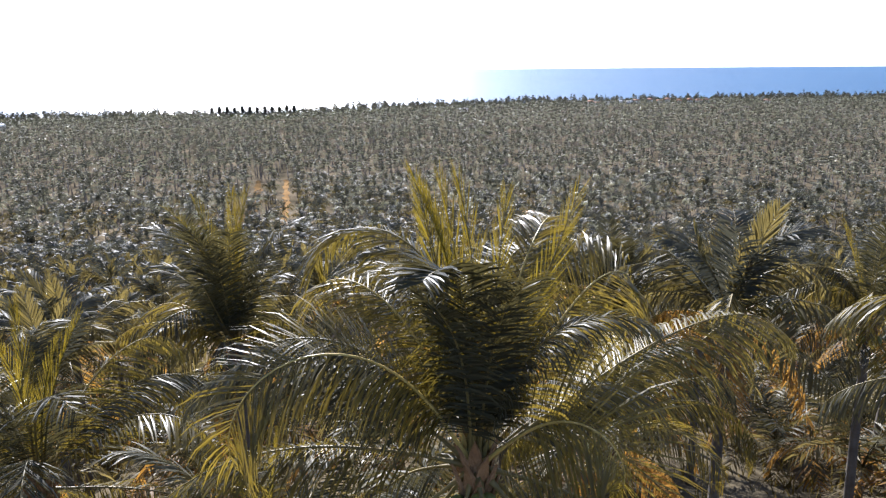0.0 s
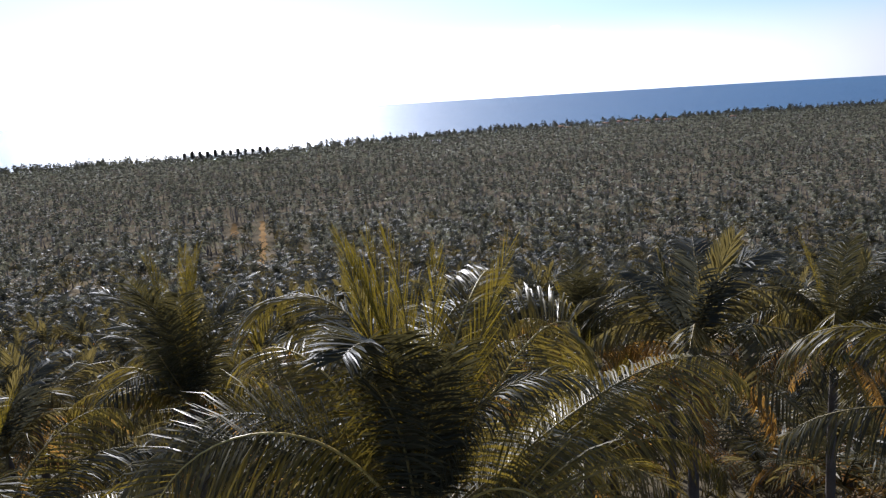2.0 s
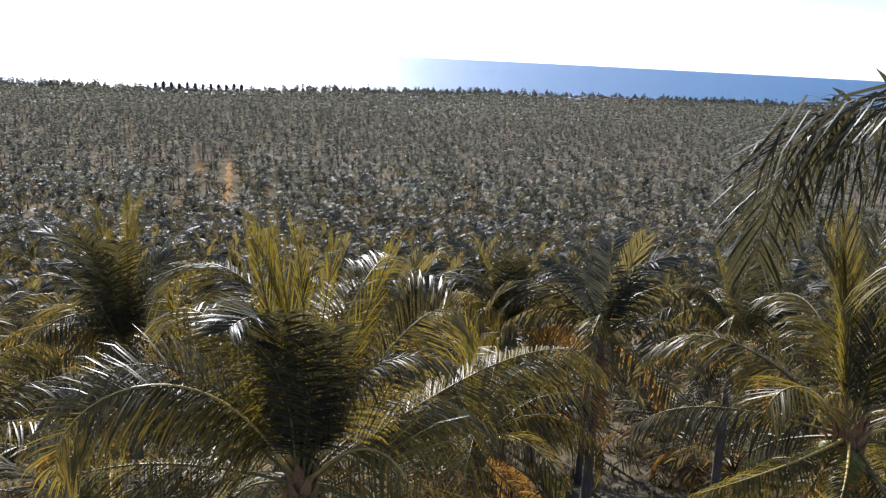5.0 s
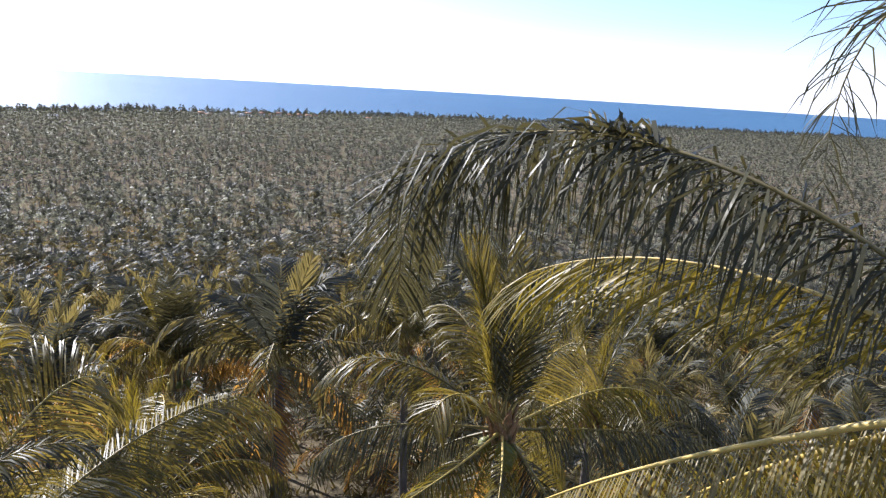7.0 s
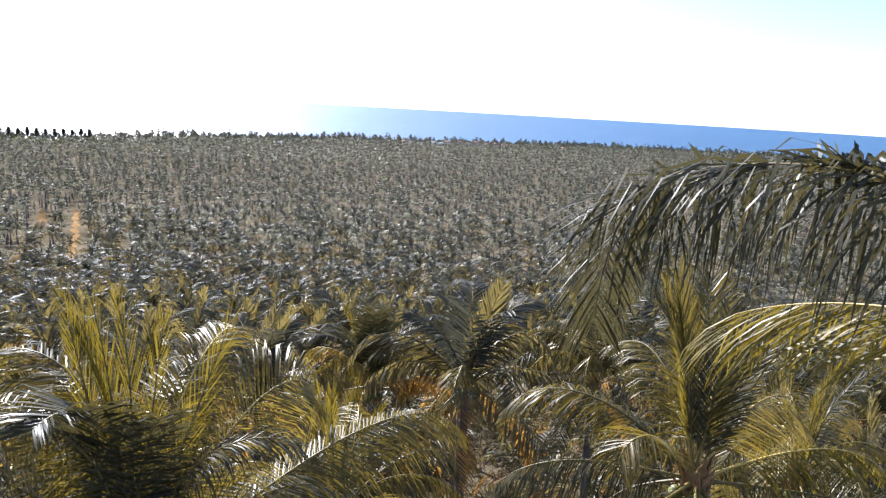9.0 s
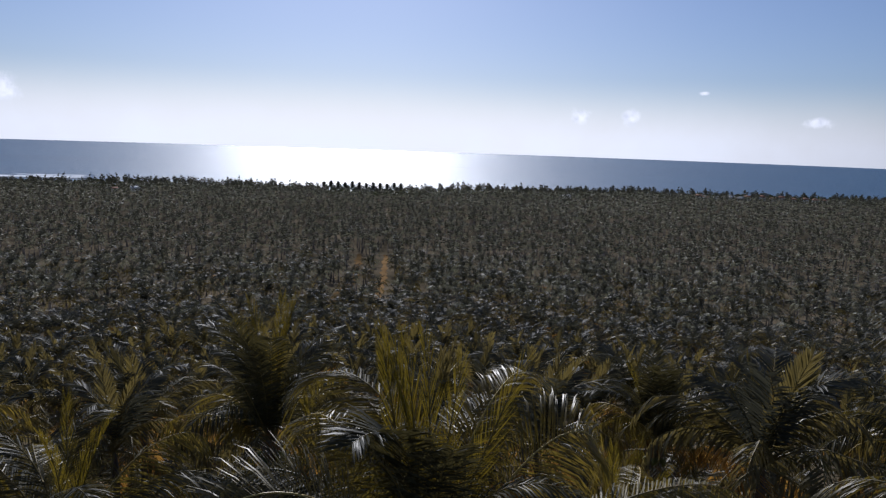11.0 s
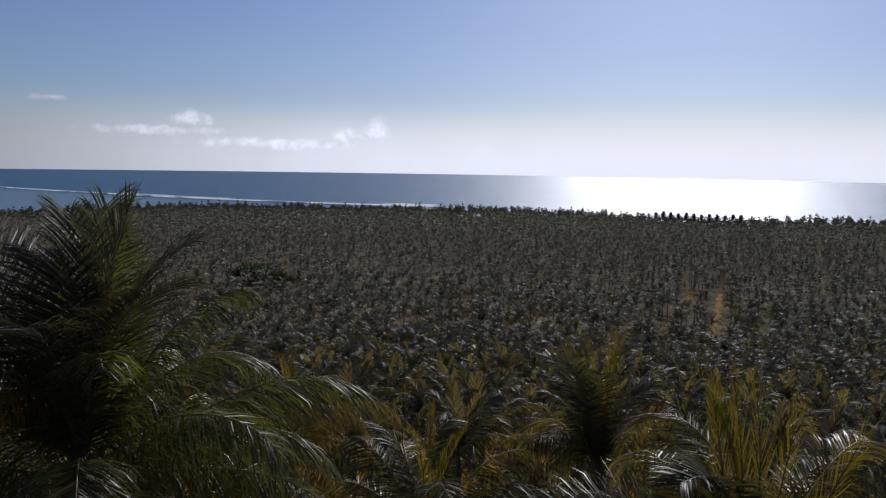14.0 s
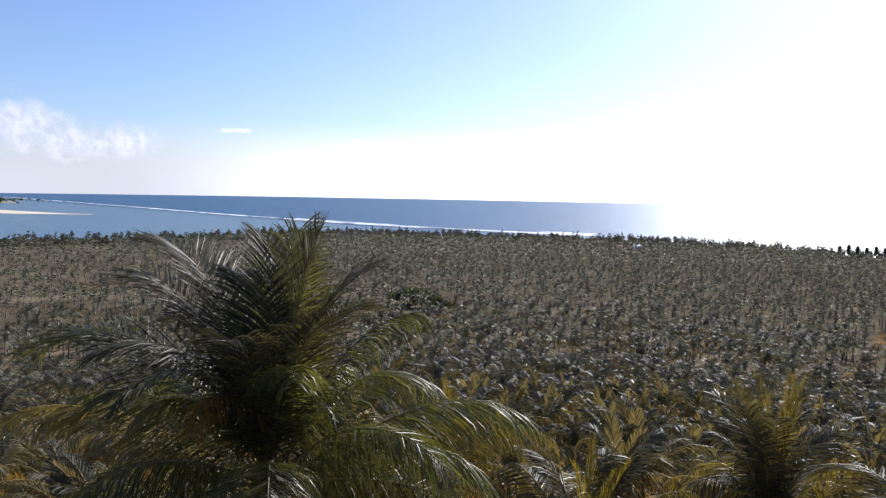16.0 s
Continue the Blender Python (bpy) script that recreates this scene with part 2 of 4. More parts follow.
# paler over the sand of the lagoon inside the reef
spot = n.add("ShaderNodeSeparateXYZ", {0: place})
inside = n.add("ShaderNodeMapRange", {"Value": spot.outputs[1], "From Min": 840.0, "From Max": 720.0}, interpolation_type="SMOOTHSTEP").outputs[0]
west = n.add("ShaderNodeMapRange", {"Value": spot.outputs[0], "From Min": -450.0, "From Max": -800.0}, interpolation_type="SMOOTHSTEP").outputs[0]
tone = n.mix(n.math("MULTIPLY", inside, west), tone, n.mix(patch, (0.07, 0.125, 0.170, 1), (0.13, 0.185, 0.215, 1)))
relief = n.add("ShaderNodeBump", {"Strength": 1.0, "Distance": 2.4, "Height": n.math("ADD", swell, n.math("MULTIPLY", chop, 0.7))})
n.add("ShaderNodeOutputMaterial", {"Surface": n.add("ShaderNodeBsdfPrincipled", {
    "Base Color": tone, "Roughness": 0.39, "IOR": 1.333, "Specular IOR Level": 0.42, "Normal": relief})})

# ---------- mesh helpers ----------


def mesh_of(name, verts, faces, mats, index=None, smooth=False):
    """A mesh from arrays; faces is a list of arrays of one width each."""
    verts = np.asarray(verts, np.float32).reshape(-1, 3)
    faces = [np.asarray(f, np.int32) for f in (faces if isinstance(faces, list) else [faces]) if len(f)]
    loops = np.concatenate([f.ravel() for f in faces])
    sizes = np.concatenate([np.full(len(f), f.shape[1], np.int32) for f in faces])
    me = bpy.data.meshes.new(name)
    me.vertices.add(len(verts))
    me.vertices.foreach_set("co", verts.ravel())
    me.loops.add(len(loops))
    me.loops.foreach_set("vertex_index", loops)
    me.polygons.add(len(sizes))
    me.polygons.foreach_set("loop_start", np.concatenate([[0], np.cumsum(sizes)[:-1]]).astype(np.int32))
    me.polygons.foreach_set("loop_total", sizes)
    for m in mats if isinstance(mats, (list, tuple)) else [mats]:
        me.materials.append(m)
    if index is not None:
        me.polygons.foreach_set("material_index", np.asarray(index, np.int32))
    me.update(calc_edges=True)
    if smooth:
        me.polygons.foreach_set("use_smooth", np.ones(len(sizes), bool))
    return me


def child(name, me, parent, m=None, label=""):
    ob = new(name, me)
    ob.parent = parent
    if m is not None:
        ob.matrix_basis = m
    return tagged(ob, label)


def tube(path, radii, sides):
    """Rings round a path; returns verts and quads."""
    path, radii = np.asarray(path, float), np.asarray(radii, float)
    t = np.gradient(path, axis=0)
    t /= np.linalg.norm(t, axis=1)[:, None] + 1e-9
    ref = np.where(np.abs(t[:, 2:3]) > 0.9, (1.0, 0, 0), (0, 0, 1.0))
    a = np.cross(t, ref)
    a /= np.linalg.norm(a, axis=1)[:, None]
    b = np.cross(t, a)
    ang = np.arange(sides) * 2 * np.pi / sides
    v = path[:, None] + radii[:, None, None] * (np.cos(ang)[None, :, None] * a[:, None] + np.sin(ang)[None, :, None] * b[:, None])
    k = len(path)
    i, j = np.meshgrid(np.arange(k - 1), np.arange(sides), indexing="ij")
    jn = (j + 1) % sides
    q = np.stack([i * sides + j, i * sides + jn, (i + 1) * sides + jn, (i + 1) * sides + j], -1).reshape(-1, 4)
    return v.reshape(-1, 3), q


def frond_arrays(rng, length, rise, droop, pairs, leaf, hang, segs=3, wide=0.045, stem=0.03, bow=0.0, power=1.6, sides=5, lift=0.35, ragged=0.06, bare=0.14, k=15, ahead=0.25, mess=1.0, sweep=0.9, taper=0.74, kink=None, stop=1.0, twist=0.35, tilt=0.0):
    """One palm frond in its own axes: base at the origin, heading +x, rising at rise degrees and bending down by droop degrees.
    leaf: longest blade; hang: how limp the blades are; bow: sideways bend in degrees; kink: where along it the midrib is broken, and by how many degrees; tilt: how far the blades are turned about the midrib. Returns verts, faces, material index."""
    s = np.linspace(0, 1, k)
    e = np.radians(rise - droop * s ** power)
    if kink:
        broken = np.clip((s - kink[0]) / 0.14, 0, 1)
        e = e - np.radians(kink[1]) * broken * broken * (3 - 2 * broken)
    a = np.radians(bow * s ** 1.5)
    step = np.stack([np.cos(e) * np.cos(a), np.cos(e) * np.sin(a), np.sin(e)], -1)
    path = np.concatenate([[np.zeros(3)], np.cumsum((step[1:] + step[:-1]) / 2 * (length / (k - 1)), axis=0)])
    v, q = tube(path, stem * (1 - 0.88 * s ** 0.7) * np.where(s < 0.05, 1.7, 1.0), sides)
    u = np.linspace(bare, stop, pairs)
    u = np.repeat(u, 2) + rng.normal(0, 0.006 * mess, 2 * pairs)
    u = np.clip(u, bare, stop)
    side = np.tile([1.0, -1.0], pairs)
    base = np.stack([np.interp(u, s, path[:, i]) for i in range(3)], -1)
    tan = np.stack([np.interp(u, s, step[:, i]) for i in range(3)], -1)
    tan /= np.linalg.norm(tan, axis=1)[:, None]
    out = np.cross(tan, (0, 0, 1.0))
    out /= np.linalg.norm(out, axis=1)[:, None] + 1e-9
    up = np.cross(out, tan)
    c, n = math.cos(radians(tilt)), math.sin(radians(tilt))
    out, up = out * c + up * n, up * c - out * n
    d = out * side[:, None] * (1.0 - 0.25 * u)[:, None] + up * (lift + rng.normal(0, 0.10 * mess, len(u)))[:, None] + tan * (ahead + sweep * u ** 2 + rng.normal(0, 0.09 * mess, len(u)))[:, None]
    d /= np.linalg.norm(d, axis=1)[:, None]
    size = leaf * np.clip(np.sin(np.pi * np.clip(0.15 + taper * u, 0, 1)) ** 0.65, 0.22, 1) * (1 - np.abs(rng.normal(0, ragged * mess, len(u))).clip(0, 0.8))
    limp = hang * (1 + rng.normal(0, 0.22 * mess, len(u)).clip(-0.7, 0.9))
    grip = tan + rng.normal(0, twist, tan.shape)
    shape = {1: (0.0,), 2: (1.0, 0.0), 3: (0.85, 0.8, 0.0), 4: (0.8, 1.0, 0.7, 0.0)}[segs]
    rings, p = [], base
    width = wide * (0.75 + 0.5 * rng.random(len(u))) * (0.55 + 0.45 * size / leaf)
    for g in range(segs):
        wv = grip - d * np.sum(grip * d, axis=1)[:, None]
        wv /= np.linalg.norm(wv, axis=1)[:, None] + 1e-9
        h = ((0.45 if segs > 1 else 1.0) if g == 0 else shape[g - 1]) * width
        rings.append(np.stack([p - wv * h[:, None] / 2, p + wv * h[:, None] / 2], 1))
        p = p + d * (size / segs)[:, None]
        d = d + np.array((0, 0, -1.0)) * (limp * (0.35 + 0.5 * g) / segs * 2)[:, None]
        d /= np.linalg.norm(d, axis=1)[:, None]
    blades = np.concatenate(rings + [p[:, None]], axis=1)
    n, per = len(u), 2 * segs + 1
    o = len(v) + np.arange(n)[:, None] * per
    quads = [o + np.array([[2 * g, 2 * g + 1, 2 * g + 3, 2 * g + 2]]) for g in range(segs - 1)]
    tri = o + np.array([[2 * segs - 2, 2 * segs - 1, 2 * segs]])
    verts = np.concatenate([v, blades.reshape(-1, 3)])
    quads = np.concatenate([q] + quads) if segs > 1 else q
    index = np.concatenate([np.zeros(len(q)), np.ones(len(quads) - len(q)), np.ones(n)])
    return verts, [quads, tri], index


def frond_mesh(rng, mats, **shape):
    v, f, i = frond_arrays(rng, **shape)
    return mesh_of("frond", v, f, mats, i)


def trunk_mesh(rng, top, height, lean=(0.0, 0.0), r=0.15, rings=34, sides=10):
    """A ringed palm stem that ends at the origin and goes down by height."""
    s = np.linspace(0, 1, rings * 2)
    path = np.stack([lean[0] * (1 - s) ** 2, lean[1] * (1 - s) ** 2, -height * (1 - s)], -1)
    rad = r * (1 + 0.5 * np.exp(-s * 14)) * (1 - 0.25 * s) * (1 + 0.06 * (np.arange(rings * 2) % 2)) * (1 + 0.03 * rng.random(rings * 2))
    rad[-1] = 0.02
    v, q = tube(path, rad, sides)
    return mesh_of("trunk", v, q, BARK, smooth=False)


def sheath_mesh(rng):
    """The fibrous clasp of old leaf bases under the crown: overlapping upturned scales round a core."""
    bm = bmesh.new()
    for i in range(16):
        a, h = i * 2.4, -0.45 + 0.035 * i
        r0 = 0.17 - 0.004 * i
        c, sn = math.cos(a), math.sin(a)
        pts = [(-0.10, h - 0.16, r0), (0.10, h - 0.16, r0), (0.07, h + 0.12, r0 + 0.05), (0.0, h + 0.34, r0 + 0.13 + 0.03 * rng.random()), (-0.07, h + 0.12, r0 + 0.05)]
        front = [bm.verts.new((c * r - sn * x, sn * r + c * x, z)) for x, z, r in pts]
        back = [bm.verts.new((c * (r - 0.03) - sn * x, sn * (r - 0.03) + c * x, z)) for x, z, r in pts]
        bm.faces.new(front)
        bm.faces.new(back[::-1])
        for k in range(5):
            bm.faces.new((front[k], back[k], back[(k + 1) % 5], front[(k + 1) % 5]))
    me = bpy.data.meshes.new("sheath")
    bm.to_mesh(me)
    bm.free()
    me.materials.append(FIBRE)
    return me


def nut_mesh():
    bm = bmesh.new()
    bmesh.ops.create_icosphere(bm, subdivisions=2, radius=0.115)
    for v in bm.verts:
        v.co.z *= 1.3
        v.co *= 1 + 0.07 * math.cos(3 * math.atan2(v.co.y, v.co.x)) * (1 - abs(v.co.z) / 0.16)
    me = bpy.data.meshes.new("coconut")
    bm.to_mesh(me)
    bm.free()
    me.materials.append(NUT)
    me.polygons.foreach_set("use_smooth", np.ones(len(me.polygons), bool))
    return me


SHEATH = sheath_mesh(random.Random(3))
COCONUT = nut_mesh()

# ---------- the land ----------
SHORE_AZ = [-110, -95, -84, -76, -68, -60, -53, -44, -35, -26, -19, -12, -3, 9, 17, 28, 42, 54, 62, 75, 95]
SHORE_R = [900, 870, 860, 850, 865, 925, 965, 940, 935, 925, 895, 860, 930, 1020, 1080, 1180, 1300, 1420, 1600, 1900, 2400]


def shore(az):
    return np.interp(az, SHORE_AZ, SHORE_R)


def land(x, y):
    """Height of the ground: a hill under the lookout that falls to a flat coastal plain."""
    x, y = np.asarray(x, float), np.asarray(y, float)
    r = np.hypot(x, y)
    az = np.degrees(np.arctan2(x, y))
    front = np.interp(r, [0, 6, 25, 60, 90, 130, 200, 300, 420, 800, 1500, 5000], [56, 55, 49.5, 40.5, 33.5, 25.5, 14, 7, 4.5, 2.6, 2.2, 2.0])
    back = 56 + 3 * np.sin(x / 70.0) * np.cos(y / 90.0)
    turn = np.clip((np.abs(az) - 96) / 30, 0, 1)
    turn = turn * turn * (3 - 2 * turn) * np.clip(r / 60, 0, 1)
    z = front * (1 - turn) + back * turn
    z = z + np.sin(x / 23.0 + 1) * np.cos(y / 31.0) * np.clip(r / 60, 0, 1) * 0.5
    out = np.clip((r - shore(az)) / 40, 0, 1) * (1 - turn)
    return z * (1 - out) + (-4.0) * out


AZ_G = np.radians(np.concatenate([np.arange(-180, -96, 4.0), np.arange(-96, 96, 1.0), np.arange(96, 180, 4.0)]))
R_G = np.concatenate([[0.02], np.arange(4, 60, 4), np.arange(60, 320, 10), np.arange(320, 1700, 25), [1750, 1900, 2100, 2500, 3200, 4000, 4900]])
gx, gy = np.outer(np.sin(AZ_G), R_G), np.outer(np.cos(AZ_G), R_G)
gz = land(gx, gy)
na, nr = gx.shape
i, j = np.meshgrid(np.arange(na), np.arange(nr - 1), indexing="ij")
quads = np.stack([i * nr + j, ((i + 1) % na) * nr + j, ((i + 1) % na) * nr + j + 1, i * nr + j + 1], -1).reshape(-1, 4)[:, ::-1]
ground = new("ground", mesh_of("ground", np.stack([gx, gy, gz], -1), quads, EARTH, smooth=True))
tagged(ground, "dry grassy and sandy earth of the plantation hill and coastal plain", "ground", kind="structure")

ring = np.radians(np.arange(0, 360, 3.0))
sea_r = [300.0, 1000.0, 2400.0, 4900.0]
sv = [(math.sin(a) * r, math.cos(a) * r, 0.0) for r in sea_r for a in ring]
m_ = len(ring)
sq = [(k * m_ + (j + 1) % m_, k * m_ + j, (k + 1) * m_ + j, (k + 1) * m_ + (j + 1) % m_) for k in range(3) for j in range(m_)]
water = new("water", mesh_of("water", sv, np.array(sq)[:, ::-1], SEA))
tagged(water, "rippled blue ocean glittering under the sun", "sea", kind="structure")


def strip(name, pts, width, mat, height, rng, waver=0.3, thick=0.3, across=4):
    """A band of ground cover that follows a line, with uneven edges and a domed section."""
    pts = np.asarray(pts, float)
    seg = np.concatenate([[0], np.cumsum(np.linalg.norm(np.diff(pts, axis=0), axis=1))])
    k = max(8, int(seg[-1] / max(width * 0.5, 3.0)))
    k = min(k, 260)
    u = np.linspace(0, seg[-1], k)
    c = np.stack([np.interp(u, seg, pts[:, 0]), np.interp(u, seg, pts[:, 1])], -1)
    t = np.gradient(c, axis=0)
    t /= np.linalg.norm(t, axis=1)[:, None]
    nrm = np.stack([-t[:, 1], t[:, 0]], -1)
    taper = np.clip(np.minimum(u, seg[-1] - u) / (width * 1.5), 0.05, 1)
    rows = []
    for g in range(across + 1):
        f = g / across * 2 - 1
        edge = np.array([rng.gauss(0, waver) for _ in range(k)]) if abs(f) == 1 else np.zeros(k)
        p = c + nrm * (width / 2 * taper * (f * (1 + (edge if abs(f) == 1 else 0))))[:, None]
        z = height(p[:, 0], p[:, 1]) + thick * (1 - f * f) - (0.02 if abs(f) == 1 else 0)
        rows.append(np.column_stack([p, z]))
    v = np.stack(rows, 1)
    i, j = np.meshgrid(np.arange(k - 1), np.arange(across), indexing="ij")
    a1 = across + 1
    q = np.stack([i * a1 + j, i * a1 + j + 1, (i + 1) * a1 + j + 1, (i + 1) * a1 + j], -1).reshape(-1, 4)[:, ::-1]
    return new(name, mesh_of(name, v, q, mat, smooth=True))


def polar(az, r):
    return (math.sin(radians(az)) * r, math.cos(radians(az)) * r)


def on_land(x, y):
    return land(x, y) + 0.12


def on_sea(x, y):
    return np.full(np.shape(x), 0.06)


lay = random.Random(11)
# two sandy wheel tracks between the palm rows, and bare patches
TRACKS = [([polar(-15.6, 238), polar(-13.4, 300), polar(-13.1, 385)], 2.6), ([polar(-11.6, 238), polar(-11.2, 300), polar(-11.0, 385)], 2.4)]
for pts, wd in TRACKS:
    tagged(strip("road", pts, wd, SAND_TRACK, on_land, lay, 0.35, 0.06), "sandy ochre track between the palm rows", "track", kind="structure")
PATCHES = [(8.1, 268, 5, 26), (13.3, 300, 6, 22), (-15.2, 240, 7, 30), (-47, 330, 9, 40), (-44, 350, 7, 30), (-55, 420, 9, 60), (3.0, 300, 5, 20),
           (-24, 310, 5, 24), (-33, 360, 6, 30), (24, 280, 6, 20), (-68, 330, 34, 120), (-74, 390, 40, 150), (-75, 290, 28, 110), (-70, 480, 40, 160)]
for az, r, wd, ln in PATCHES:
    cx, cy = polar(az, r)
    h = lay.uniform(0, math.pi)
    line = [(cx - ln / 2 * math.cos(h), cy - ln / 2 * math.sin(h)), (cx, cy), (cx + ln / 2 * math.cos(h), cy + ln / 2 * math.sin(h))]
    tagged(strip("bare_ground", line, wd, BROWN_EARTH if az < -40 else SAND_TRACK, on_land, lay, 0.25, 0.08), "bare patch of ochre sand among the palms", "bare ground", kind="structure")

# beach along the whole shore, surf in front of it
beach_line = [polar(a, float(shore(a)) + 16) for a in np.arange(-100, 80, 2.0)]
tagged(strip("beach", beach_line, 16, BEACH, lambda x, y: np.maximum(land(x, y), -0.5) + 0.5, lay, 0.1, 0.5), "pale sand beach behind the shore palms", "beach", kind="structure")
for k, (a0, a1, off, wd) in enumerate([(-50, -36, 70, 10), (-44, -38, 105, 7), (-34, -28, 40, 8), (-3, 4, 55, 12), (-1, 2, 80, 7), (12, 16, 50, 8), (-23, -18, 40, 6), (30, 34, 60, 8), (-60, -52, 50, 9)]):
    line = [polar(a, float(shore(a)) + off + lay.uniform(-3, 3)) for a in np.linspace(a0, a1, 9)]
    tagged(strip("surf", line, wd * 1.2, FOAM, on_sea, lay, 0.35, 1.0), "white line of breaking surf", "surf", kind="structure")

# the long reef that shelters the lagoon, with surf on its sea side
REEF = [(-3700, 830), (-2200, 818), (-1500, 800), (-1084, 807), (-762, 872), (-600, 930)]
reef = strip("reef", REEF, 13, REEF_ROCK, lambda x, y: np.full(np.shape(x), -0.3), lay, 0.3, 1.1)
tagged(reef, "long dark line of wet reef rock in the sea", "reef", kind="structure")
for x0, x1, off, wd in [(0.02, 0.30, 16, 9), (0.26, 0.62, 14, 14), (0.58, 0.82, 16, 18), (0.78, 0.99, 22, 20), (0.50, 0.66, 42, 9), (0.84, 0.97, 62, 8)]:
    us = np.linspace(x0, x1, 14)
    rs = np.array(REEF)
    line = [(float(np.interp(u, np.linspace(0, 1, len(rs)), rs[:, 0])), float(np.interp(u, np.linspace(0, 1, len(rs)), rs[:, 1])) + off + lay.uniform(-3, 3)) for u in us]
    tagged(strip("surf", line, wd * 1.4, FOAM, on_sea, lay, 0.4, 1.6), "white surf breaking along the reef", "surf", kind="structure")
bar = strip("sandbar", [(-2300, 330), (-1900, 400), (-1743, 440), (-1607, 550)], 120, BEACH, lambda x, y: np.full(np.shape(x), -0.1), lay, 0.15, 0.9, 6)
tagged(bar, "low pale sandbar in the mouth of the lagoon", "sandbar", kind="structure")
head = strip("headland", [(-3600, 300), (-2900, 480), (-2520, 640)], 260, BEACH, lambda x, y: np.full(np.shape(x), -0.2), lay, 0.1, 4.0, 6)
tagged(head, "low sandy headland across the lagoon", "headland", kind="structure")

# ---------- palms ----------
CROWN_PALETTE = {"young": (RACHIS, LEAF_YOUNG), "green": (RACHIS, LEAF), "deep": (RACHIS, LEAF_SHADED), "lush": (RACHIS, LEAF_LUSH), "bright": (RACHIS_YELLOW, LEAF_BACKLIT), "old": (RACHIS, LEAF_OLD), "yellow": (RACHIS_YELLOW, LEAF_YOUNG)}
SLOPE_PALETTE = dict(CROWN_PALETTE, green=(RACHIS, LEAF_SLOPE), bright=(RACHIS, LEAF_SLOPE), deep=(RACHIS, LEAF_TUFT_SHADE), young=(RACHIS, LEAF_SLOPE))


def turned(heading, roll=0.0, at=(0, 0, 0)):
    return Matrix.Translation(at) @ Matrix.Rotation(radians(heading), 4, "Z") @ Matrix.Rotation(radians(roll), 4, "X")


def palm(seed, heart, label, nuts=6, lean=(0.4, 0.2), r=0.15, group="palms on the hillside"):
    """A coconut palm with its crown at heart; leaf() adds its fronds."""
    rng = np.random.default_rng(seed)
    x, y, z = heart
    base = float(land(x + lean[0], y + lean[1]))
    thing = new("coconut_palm")
    thing.location = (x + lean[0], y + lean[1], base)
    tagged(thing, label, "palm tree", group)
    up = Matrix.Translation((-lean[0], -lean[1], z - base))
    child("trunk", trunk_mesh(rng, 0, z - base + 0.3, lean, r), thing, up)
    child("sheath", SHEATH, thing, up, "brown fibrous leaf bases")
    for k in range(nuts):
        a = rng.random() * 6.283
        child("coconut", COCONUT, thing, up @ Matrix.Translation((0.27 * math.cos(a), 0.27 * math.sin(a), -0.22 - 0.25 * rng.random())) @ turned(rng.random() * 360, 12))
    return thing, up, rng


def leaf(tree, heading, rise, length, droop, hang, kind, bow=0.0, power=1.6, blade=0.21, lift=None, roll=10.0, ahead=0.2, mess=1.0, wide=0.024, dense=31.0, taper=0.74, kink=None, bare=0.14, stop=1.0, stem=0.03, tilt=0.0):
    """One frond of a palm: where it points, how it rises and bends, how limp its blades are."""
    thing, up, rng = tree
    rise = min(rise, 87.5)
    young = kind == "young"
    if lift is None:
        lift, hang, ahead = 0.3 - 0.45 * hang, 0.4 * hang, ahead + 0.35
    stem_mat, blade_mat = CROWN_PALETTE[kind]
    v, (quads, tri), idx = frond_arrays(rng, length=length, rise=rise, droop=droop, pairs=int(dense * length * (stop - bare)) + 8, leaf=(0.22 if young else 1.22 * blade) * length, hang=hang, sweep=0.9 if young else 0.55,
                    segs=3, wide=0.010 if young else wide, stem=stem, bow=bow, power=power, lift=0.3 if young else lift, ahead=2.6 if young else ahead, mess=mess, taper=taper, kink=kink, bare=bare, stop=stop, k=25, twist=0.08 + 0.20 * mess, tilt=tilt)
    h = radians(heading)
    off = Vector((0.07 * math.cos(h), 0.07 * math.sin(h), 0.02 * (rise - 40) / 20))
    stem = int(np.sum(idx == 0))          # the midrib comes first, then the blades
    o = int(quads[:stem].max()) + 1
    frond = child("frond", mesh_of("frond", v[o:], [quads[stem:] - o, tri - o], blade_mat), thing, up @ turned(heading, rng.normal(0, roll), off),
                  {"young": "yellow-green upright young frond", "old": "browned drooping old frond"}.get(kind, ""))
    child("midrib", mesh_of("midrib", v[:o], quads[:stem], stem_mat, smooth=True), frond, None, "yellow midrib" if stem_mat == RACHIS_YELLOW else "")


def fill(tree, seed, size=1.0, count=22, spear=5):
    """A whole crown: young spears in the middle, arching green fronds, hanging old ones below."""
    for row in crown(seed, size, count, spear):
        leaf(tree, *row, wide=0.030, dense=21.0)


